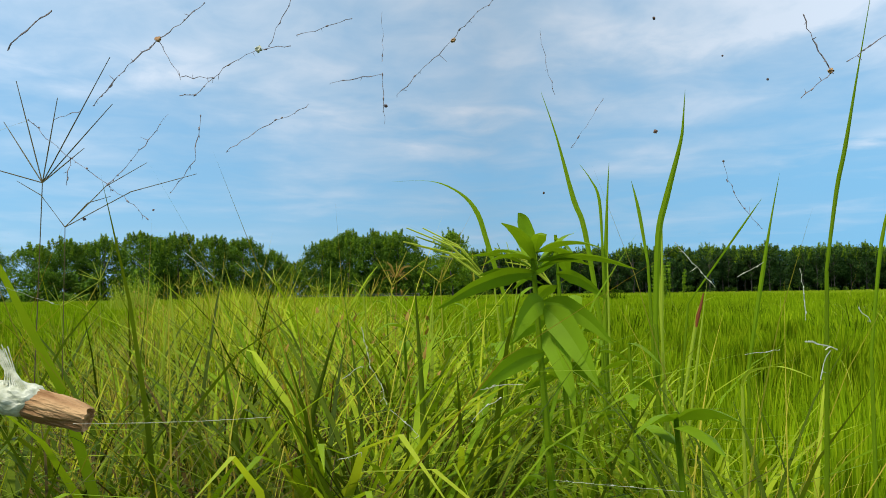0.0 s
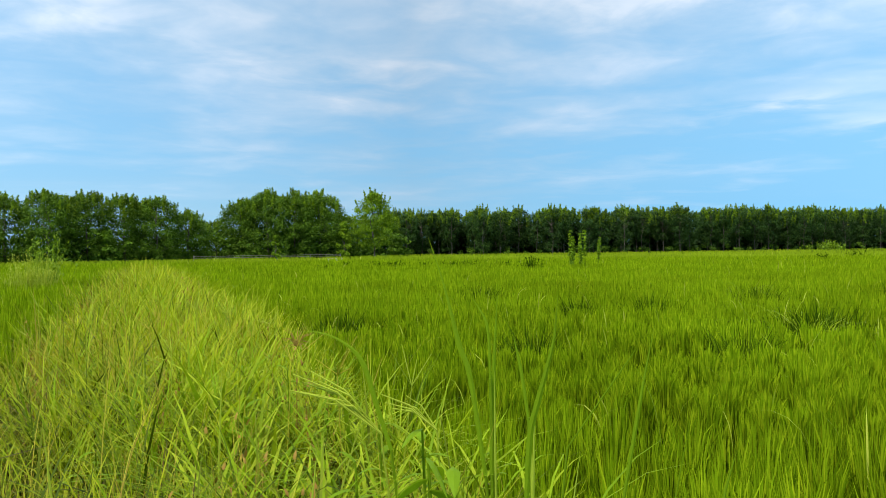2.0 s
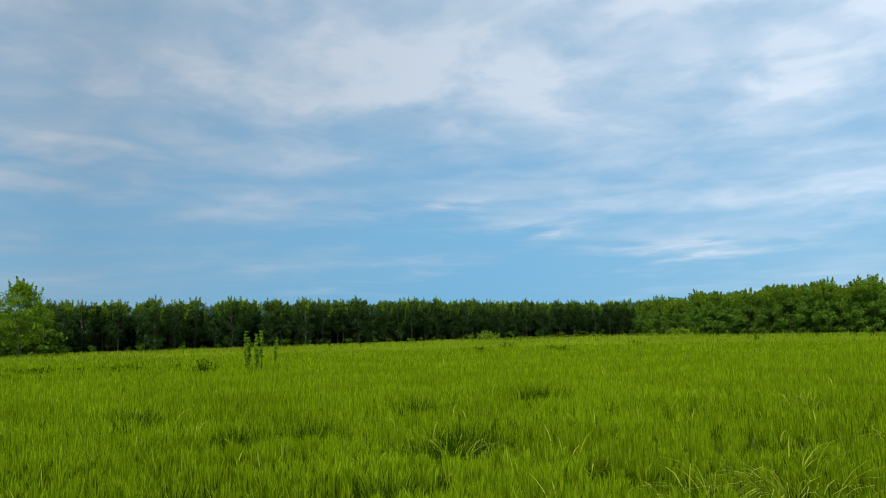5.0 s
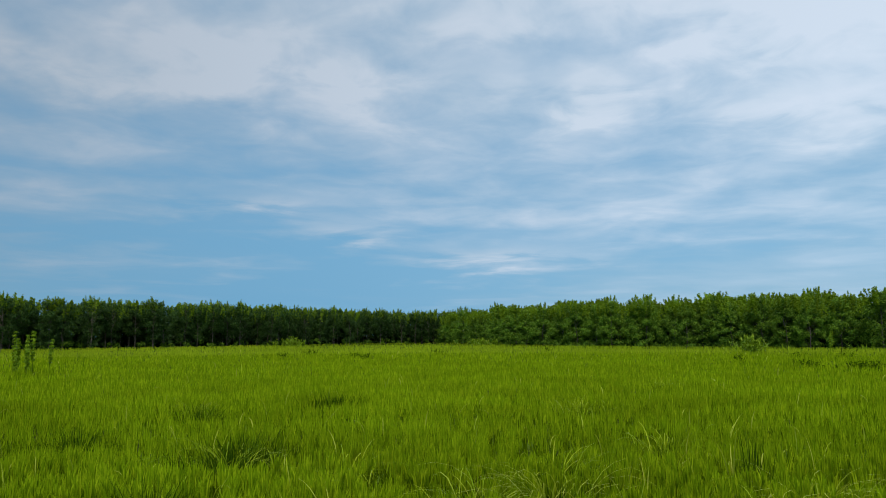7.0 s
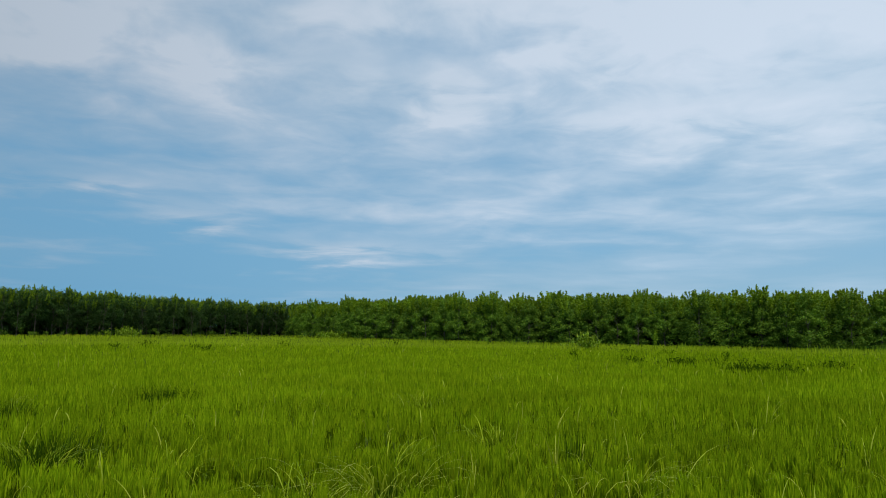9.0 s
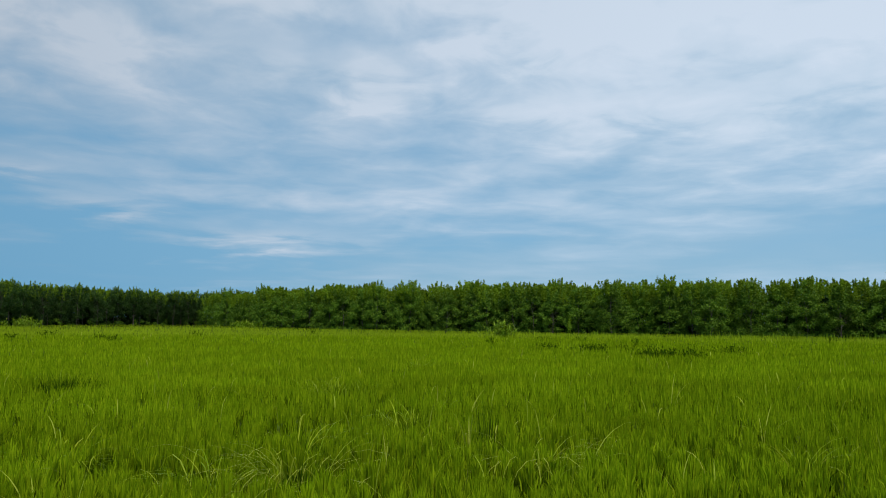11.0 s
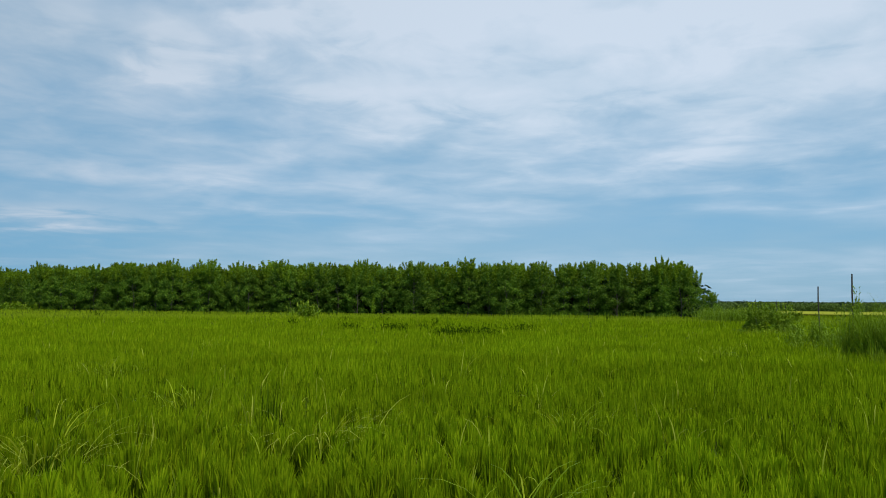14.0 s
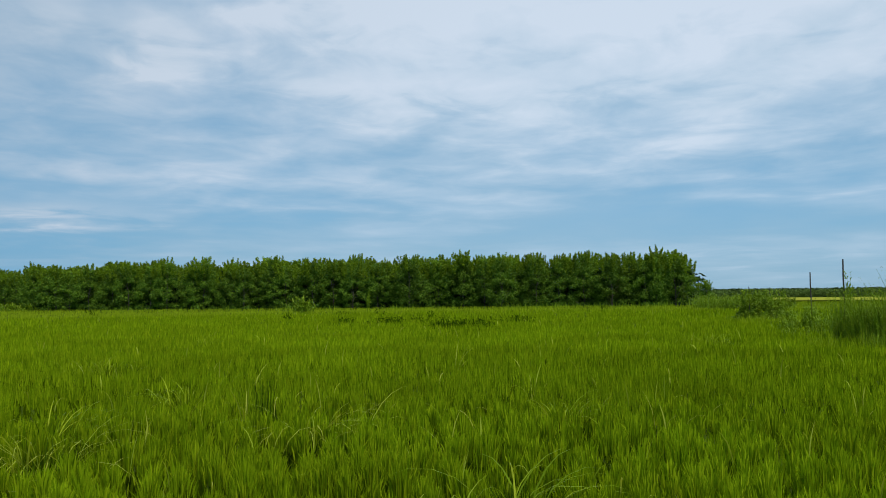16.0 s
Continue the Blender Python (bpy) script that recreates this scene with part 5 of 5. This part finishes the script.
finger_grass((-0.04, 2.02, 0.2), (-0.08, 2.0, 0.847), [(-0.232, 2.0, 0.949), (-0.202, 2.0, 0.91), (-0.163, 2.02, 0.94), (-0.22, 1.98, 0.93), (-0.19, 2.0, 0.93)], 0.0024, "drooping yellow-green seed plume", PALE, 0.02)
finger_grass((-0.7, 3.42, 0.15), (-0.68, 3.4, 0.9), [(-0.68 + (0.05 + 0.02 * (j % 4)) * math.cos(j * 2.4), 3.4 + 0.07 * math.sin(j * 2.4), 0.89 + 0.022 * (j % 5)) for j in range(26)], 0.0016, "weed with a spreading rusty brown seed head", FLOWER, 0.02)
for k in range(26):
    y0 = rng.uniform(2.5, 7)
    x0 = float(bank_mid(y0)) + rng.uniform(-1.1, 0.9)
    top = rng.uniform(0.72, 0.95)
    hub = (x0 + rng.normal(0, 0.05), y0, top)
    tips = [(hub[0] + rng.normal(0, 0.05), y0 + rng.normal(0, 0.05), top + rng.uniform(0.02, 0.15)) for _ in range(5)]
    finger_grass((x0, y0, 0.15), hub, tips, 0.0018, "finger grass with spread seed fingers", PALE if k % 2 else STRAW)


def lens_leaf(base, tip, width, sag=0.02, up=(0, 0, 1)):
    """A broad pointed leaf with a creased midrib and a slight sag."""
    a, b = Vector(base), Vector(tip)
    pts = [a, a.lerp(b, 0.3) + Vector((0, 0, sag)), a.lerp(b, 0.65) + Vector((0, 0, sag)), b]
    across = (b - a).cross(Vector(up))
    if across.length < 1e-4:
        across = Vector((1, 0, 0))
    return strip(pts, [width * 0.12, width, width * 0.75, 0.001], across, 0.25, 4)


def broad_weed(foot, top, leaves, label):
    root = new("broadleaf_weed")
    bm = bmesh.new()
    f, t = Vector(foot), Vector(top)
    tube(bm, [f, f.lerp(t, 0.5) + Vector((0.012, 0, 0)), t], [0.007, 0.006, 0.003], 6)
    part("stem", bm, STALK, root)
    for base, tip, w, up in leaves:
        tip = tuple(a + 0.88 * (b - a) for a, b in zip(base, tip))
        part("leaf", lens_leaf(base, tip, w * 0.85, 0.012, up), BROAD, root)
    return tagged(root, label, "weed", "broad-leaved weeds on the bank")


broad_weed((-0.16, 1.06, 0.15), (-0.186, 1.038, 0.904), [
    ((-0.186, 1.038, 0.88), (-0.206, 1.03, 0.948), 0.026, (0, 1, 0)),
    ((-0.178, 1.038, 0.856), (-0.338, 1.006, 0.8), 0.035, (0, 0.8, 0.6)),
    ((-0.178, 1.038, 0.872), (-0.026, 1.014, 0.856), 0.026, (0, 0.5, 1)),
    ((-0.17, 1.038, 0.816), (-0.222, 0.974, 0.756), 0.040, (0, 1, 0.3)),
    ((-0.17, 1.038, 0.808), (-0.098, 0.958, 0.692), 0.048, (0, 1, 0.3)),
    ((-0.17, 1.038, 0.816), (-0.066, 1.014, 0.748), 0.035, (0, 1, 0.3)),
    ((-0.17, 1.038, 0.84), (-0.274, 1.102, 0.856), 0.032, (0, 0.6, 1)),
    ((-0.17, 1.038, 0.776), (-0.13, 0.974, 0.664), 0.038, (0, 1, 0.4)),
    ((-0.17, 1.038, 0.744), (-0.282, 0.998, 0.68), 0.038, (0, 1, 0.4))]
    + [((-0.18, 1.04, 0.86 + 0.012 * (j % 3)), (-0.18 + (0.09 + 0.03 * (j % 2)) * math.cos(j * 2.4), 1.04 + (0.09 + 0.03 * (j % 2)) * math.sin(j * 2.4), 0.865 + 0.02 * (j % 4)), 0.026, (0, 0.3, 1)) for j in range(10)]
    + [((-0.175, 1.04, 0.72 - 0.05 * j), (-0.175 + 0.1 * math.cos(j * 2.4 + 1), 1.04 + 0.1 * math.sin(j * 2.4 + 1), 0.68 - 0.05 * j), 0.03, (0, 0.5, 1)) for j in range(6)], "broad-leaved green weed among the bank grass")
broad_weed((-0.1, 1.48, 0.1), (-0.115, 1.45, 0.94), [
    ((-0.115, 1.45, 0.93 - 0.022 * j), (-0.115 + 0.11 * math.cos(j * 2.4 - 1.2), 1.45 + 0.11 * math.sin(j * 2.4 - 1.2), 0.87 - 0.022 * j), 0.04, (0, 0.7, 0.7)) for j in range(13)], "broad-leaved green weed among the bank grass")
broad_weed((0.0, 0.95, 0.1), (-0.02, 0.93, 0.68), [
    ((-0.02, 0.93, 0.67), (-0.09, 0.88, 0.655), 0.05, (0, 0.6, 1)),
    ((-0.02, 0.93, 0.67), (0.055, 0.88, 0.675), 0.055, (0, 0.6, 1)),
    ((-0.02, 0.93, 0.66), (0.02, 0.84, 0.64), 0.05, (0, 0.4, 1)),
    ((-0.02, 0.93, 0.64), (-0.06, 0.99, 0.65), 0.05, (0, 0.4, 1))], "low broad-leaved green weed")
for k in range(22):
    y0 = rng.uniform(1.5, 4.5)
    x0 = float(bank_mid(y0)) + rng.uniform(-0.3, 1.2)
    h = rng.uniform(0.5, 0.78)
    lv = []
    for j in range(9):
        t, s = j * 2.4 + k, 0.35 + 0.65 * j / 8
        ln = rng.uniform(0.06, 0.12)
        lv.append(((x0, y0, h * s), (x0 + ln * math.cos(t), y0 + ln * math.sin(t), h * s + rng.uniform(-0.03, 0.04)), rng.uniform(0.02, 0.04), (0, 0.3, 1)))
    broad_weed((x0, y0, 0.1), (x0, y0, h), lv, "broad-leaved green weed among the bank grass")
weed_clump("rusty_weed", (-3.2, 9.9), 12, 1.05, 0.06, 0.006, FLOWER, "taller weed with a rusty brown seed head", "weed", leaf=0.05, group="rusty weeds on the bank", lean=0.05)
for k in range(14):
    y0 = rng.uniform(1.8, 7)
    x0 = float(bank_mid(y0)) + rng.uniform(-1, 1)
    weed_clump("rusty_weed", (x0, y0), 9, 0.85, 0.03, 0.004, FLOWER, "thin weed with a rusty brown seed head", "weed", leaf=0.03, group="rusty weeds on the bank", lean=0.06)


for k in range(20):
    y0 = rng.uniform(1.15, 2.6)
    weed_clump("lush_grass", (rng.uniform(-0.75, 0.25) - 0.25 * (y0 - 1.5), y0), 26, rng.uniform(0.72, 0.9), 0.07, 0.012, LUSH, "clump of lush bright green arching grass", "grass clump", arch=0.75, group="lush grass on the bank", lean=0.32)
for x0, y0, h in ((-0.22, 1.62, 0.8), (-0.05, 1.75, 0.82), (-0.3, 1.95, 0.78), (0.04, 1.55, 0.72), (-0.12, 2.05, 0.84)):
    lv = []
    for j in range(11):
        t, s = j * 2.4 + x0 * 9, 0.5 + 0.5 * j / 10
        ln = rng.uniform(0.08, 0.13)
        lv.append(((x0, y0, h * s), (x0 + ln * math.cos(t), y0 + ln * math.sin(t), h * s + rng.uniform(-0.05, 0.03)), rng.uniform(0.03, 0.045), (0, 0.3, 1)))
    broad_weed((x0, y0, 0.1), (x0, y0, h), lv, "broad-leaved green weed among the bank grass")


# ---- seed head hanging close over the bank ----
def spike(line, r, root):
    """A seed spike: overlapping grains on both sides of a thin line of points."""
    pts = [Vector(p) for p in line]
    bm = bmesh.new()
    tube(bm, pts, [0.0007] * len(pts), 5)
    total = sum((b - a).length for a, b in zip(pts, pts[1:]))
    n = int(total / 0.0010)
    for k in range(n):
        s = k / n * (len(pts) - 1)
        i = min(int(s), len(pts) - 2)
        p = pts[i].lerp(pts[i + 1], s - i)
        d = (pts[i + 1] - pts[i]).normalized()
        side = Vector((d.z, 0.35 * (1 if k % 3 else -1), -d.x)).normalized() * (1 if k % 2 else -1)
        taper = min(1, (n - k) / 14 + 0.25) * rng.uniform(0.6, 1.15)
        side = (side + Vector(rng.normal(0, 0.35, 3))).normalized()
        m = Matrix.Translation(p + side * r * 0.55 * taper) @ (d + side * 0.28).to_track_quat("Z", "Y").to_matrix().to_4x4() @ Matrix.Diagonal((r * 0.5 * taper, r * 0.45 * taper, r * 1.2 * taper, 1))
        bmesh.ops.create_icosphere(bm, subdivisions=2, radius=1, matrix=m)
    for f in bm.faces:
        f.smooth = True
    part("seed_spike", bm, SPIKE, root)


def build_seed_head():
    root = new("seed_grass")
    bm = bmesh.new()
    tube(bm, [(-0.66, 0.22, 0.15), (-0.6, 0.21, 0.7), (-0.5, 0.2, 1.06), (-0.41, 0.19, 1.15), (-0.365, 0.188, 1.13)], [0.0022, 0.002, 0.0016, 0.0013, 0.001], 6)
    part("stem", bm, PALE, root)
    spike([(-0.375, 0.188, 1.135), (-0.351, 0.188, 1.11), (-0.327, 0.188, 1.094), (-0.295, 0.188, 1.049), (-0.258, 0.186, 1.004)], 0.0030, root)
    spike([(-0.37, 0.19, 1.13), (-0.334, 0.19, 1.086), (-0.306, 0.19, 1.048), (-0.288, 0.19, 1.03)], 0.0022, root)
    spike([(-0.385, 0.188, 1.125), (-0.358, 0.188, 1.10), (-0.32, 0.188, 1.06)], 0.0020, root)
    spike([(-0.38, 0.186, 1.12), (-0.36, 0.186, 1.085), (-0.346, 0.186, 1.05), (-0.336, 0.186, 1.012)], 0.0023, root)
    tagged(root, "drooping yellow-green grass seed head on a thin stem", "seed head")


build_seed_head()


# ---- spider's web with caught litter ----
def build_web():
    root = new("spider_web")
    k = 0.0002

    def line(x0, y0, x1, y1, bits=0.5, bend=0.0, material=None, r=0.00016):
        """One dusty thread from end to end, with crumbs of litter along it."""
        a, b = Vector(((x0 - 784) * k, (441 - y0) * k, 0)), Vector(((x1 - 784) * k, (441 - y1) * k, 0))
        n = max(3, int((b - a).length / 0.0022))
        nrm = Vector((-(b - a).y, (b - a).x, 0)).normalized()
        loose = 0.00004 if bits < 0.25 else 0.00028
        pts = [a.lerp(b, i / n) + nrm * (bend * math.sin(math.pi * i / n) + (rng.normal(0, loose) if 0 < i < n else 0)) + Vector((0, 0, rng.normal(0, loose))) for i in range(n + 1)]
        bm = bmesh.new()
        tube(bm, pts, [r * rng.uniform(0.35, 1.1) for _ in pts], 4)
        d = (b - a).normalized()
        for p in pts:
            if rng.random() < bits:                                  # a crumb, or a short torn fibre standing off
                s = rng.uniform(0.00012, 0.00042)
                if rng.random() < 0.6:
                    m = Matrix.Translation(p + nrm * rng.normal(0, 0.00015)) @ d.to_track_quat("Z", "Y").to_matrix().to_4x4() @ Matrix.Diagonal((s * 0.8, s * 0.6, s * rng.uniform(0.8, 2.6), 1))
                    bmesh.ops.create_icosphere(bm, subdivisions=1, radius=1, matrix=m)
                else:
                    q = p + nrm * rng.normal(0, 0.0011) + d * rng.normal(0, 0.0009)
                    tube(bm, [p, p.lerp(q, 0.5) + nrm * 0.0002, q], [r * 0.8, r * 0.6, r * 0.3], 3)
        part("thread", bm, material or THREAD, root)

    def crumb(x, y, size, material=None):
        bm = bmesh.new()
        bmesh.ops.create_icosphere(bm, subdivisions=2, radius=size * 0.72)
        for v in bm.verts:
            v.co *= rng.uniform(0.6, 1.3)
            v.co.z *= 0.6
        bmesh.ops.translate(bm, verts=bm.verts, vec=((x - 784) * k, (441 - y) * k, 0))
        part("litter_crumb", bm, material or DEBRIS, root)

    line(14, 88, 92, 20, 0.9, 0.0006, r=0.0003)
    line(166, 188, 280, 70, 0.8, 0.001, r=0.00022)
    line(280, 70, 362, 6, 0.6, -0.0006)
    line(280, 70, 318, 135, 0.6)
    line(318, 137, 378, 138, 0.6)
    line(378, 138, 458, 87, 0.7, 0.0008)
    line(458, 87, 515, 82, 0.4)
    line(318, 170, 345, 168, 0.8)
    line(345, 168, 378, 138, 0.6)
    line(355, 205, 345, 285, 0.6)
    line(345, 285, 303, 342, 0.6)
    line(298, 202, 192, 327, 0.7, 0.0008)
    line(50, 213, 192, 327, 0.7, -0.001)
    line(192, 327, 262, 387, 0.6)
    line(125, 280, 116, 328, 0.7)
    line(96, 212, 148, 194, 0.5)
    line(400, 270, 542, 190, 0.7, 0.0012)
    line(525, 63, 623, 34, 0.7)
    line(515, 0, 475, 82, 0.5)
    line(585, 147, 676, 132, 0.7)
    line(676, 132, 681, 220, 0.6)
    line(676, 20, 676, 110, 0.3, r=0.0001)
    line(703, 168, 800, 72, 0.7)
    line(800, 72, 872, 0, 0.7, 0.0005)
    line(955, 53, 982, 168, 0.5, -0.0006, r=0.0001)
    line(1068, 175, 1010, 262, 0.5, r=0.0001)
    line(1422, 28, 1472, 128, 0.8, -0.001, r=0.00028)
    line(1472, 128, 1417, 173, 0.8, r=0.00022)
    line(1497, 110, 1568, 62, 0.9, r=0.00028)
    line(1568, 62, 1680, -10, 0.3)
    line(1278, 285, 1348, 405, 0.6, -0.002, r=0.0001)
    line(1195, 430, 1265, 507, 0.8, 0.0, SILK)
    line(1350, 465, 1305, 490, 0.9, 0.0, SILK)
    line(1415, 475, 1425, 565, 0.9, 0.0005, SILK, 0.0002)
    line(1520, 545, 1540, 570, 0.9, 0.0, SILK)
    line(1425, 605, 1480, 618, 1.0, 0.0005, SILK, 0.0004)
    line(1320, 628, 1380, 620, 1.0, 0.0003, SILK, 0.0002)
    line(1450, 670, 1470, 620, 0.9, 0.0, SILK, 0.0002)
    line(130, 750, 480, 738, 0.0, -0.0006, SILK, 0.00012)
    line(640, 580, 655, 650, 0.8, 0.0, SILK)
    line(655, 650, 685, 715, 0.8, 0.0008, SILK)
    line(607, 670, 640, 648, 0.8, 0.0, SILK)
    line(690, 725, 742, 772, 0.6, 0.0, SILK)
    line(835, 745, 885, 705, 0.9, 0.001, SILK)
    line(850, 690, 925, 680, 0.7, 0.0006, SILK)
    line(605, 812, 640, 800, 0.9, 0.0, SILK)
    line(328, 447, 380, 492, 0.0, 0.0, SILK, 0.0001)
    line(0, 506, 105, 540, 0.3, 0.0, SILK, 0.00008)
    line(980, 850, 1210, 870, 0.2, 0.0, SILK, 0.00008)
    # anchor threads out to the stalks
    line(1680, -10, 2550, -420, 0.1, 0.0, SILK, 0.00008)
    line(-250, 320, 50, 213, 0.1, 0.0, SILK, 0.00008)
    line(-560, 700, -250, 320, 0.1, 0.0, SILK, 0.00008)
    crumb(280, 70, 0.0016, HUSK)
    crumb(458, 87, 0.0017, SILK)
    crumb(683, 188, 0.0009)
    crumb(802, 72, 0.0012, HUSK)
    crumb(1157, 33, 0.0008)
    crumb(1160, 233, 0.0010)
    crumb(1278, 99, 0.0005)
    crumb(1358, 141, 0.0006)
    crumb(962, 342, 0.0006)
    crumb(1280, 286, 0.0006)
    crumb(150, 388, 0.0008)
    crumb(272, 372, 0.0006)
    crumb(1470, 125, 0.0014, HUSK)
    root.matrix_basis = pose(-0.2605, 0.259, 0.8453, 93.38, 0.75, 3.69)
    tagged(root, "old dusty spider's web holding crumbs of litter", "spider web")

    # the web's silk-wrapped prey, modelled as a plain dry husk
    bundle = new("wrapped_husk")
    bm = bmesh.new()
    rings = []
    for i, (x, r) in enumerate(((-0.012, 0.0036), (-0.009, 0.0050), (-0.004, 0.0057), (0.001, 0.0058), (0.006, 0.0056), (0.011, 0.0053), (0.015, 0.0049), (0.0178, 0.0044), (0.0168, 0.0026))):
        ring = []
        for q in range(28):
            t = 2 * math.pi * q / 28
            rib = 1 + 0.05 * math.cos(7 * t + 9 * x / 0.03) + 0.09 * noise.noise(Vector((x * 160, math.cos(t) * 2, math.sin(t) * 2)))
            ragged = 0.0011 * noise.noise(Vector((3 * math.cos(t), 3 * math.sin(t), 5.0))) if i > 5 else 0.0
            ring.append(bm.verts.new((x + ragged, r * rib * 0.9 * math.cos(t), r * rib * math.sin(t))))
        rings.append(ring)
    for a, b in zip(rings, rings[1:]):
        for q in range(28):
            bm.faces.new((a[q], a[(q + 1) % 28], b[(q + 1) % 28], b[q]))
    bm.faces.new(rings[-1])
    bm.faces.new(rings[0][::-1])
    part("husk", bm, HUSK, bundle, "prey body shaped as a dry brown ribbed husk")
    bm = bmesh.new()
    bmesh.ops.create_icosphere(bm, subdivisions=4, radius=1)
    for v in bm.verts:
        lump = 1 + 0.16 * noise.noise(v.co * 2.2) + 0.07 * noise.noise(v.co * 7)
        sag = 0.003 * max(0.0, v.co.x) ** 2
        v.co = Vector((-0.0095 + v.co.x * 0.0105, v.co.y * 0.0064, v.co.z * 0.0064 + sag)) * lump
    wrap = part("silk_wrap", bm, SILK, bundle, "white silk wrapped round one end")
    for j in range(9):
        bm = bmesh.new()
        tube(bm, [(-0.004 - 0.0012 * j, -0.004, 0.0045), (-0.012 - 0.0005 * j, -0.002, 0.009), (-0.019 - 0.0008 * j, 0, 0.017 - 0.001 * (j % 3))], [0.0004, 0.0003, 0.0002], 4)
        part("silk_strand", bm, SILK, wrap)
    bundle.matrix_basis = pose(-0.4085, 0.262, 0.7905, 0, 17, 3)
    tagged(bundle, "wrapped prey shaped as a brown dry husk, half in white silk, hanging in the web", "husk")


build_web()
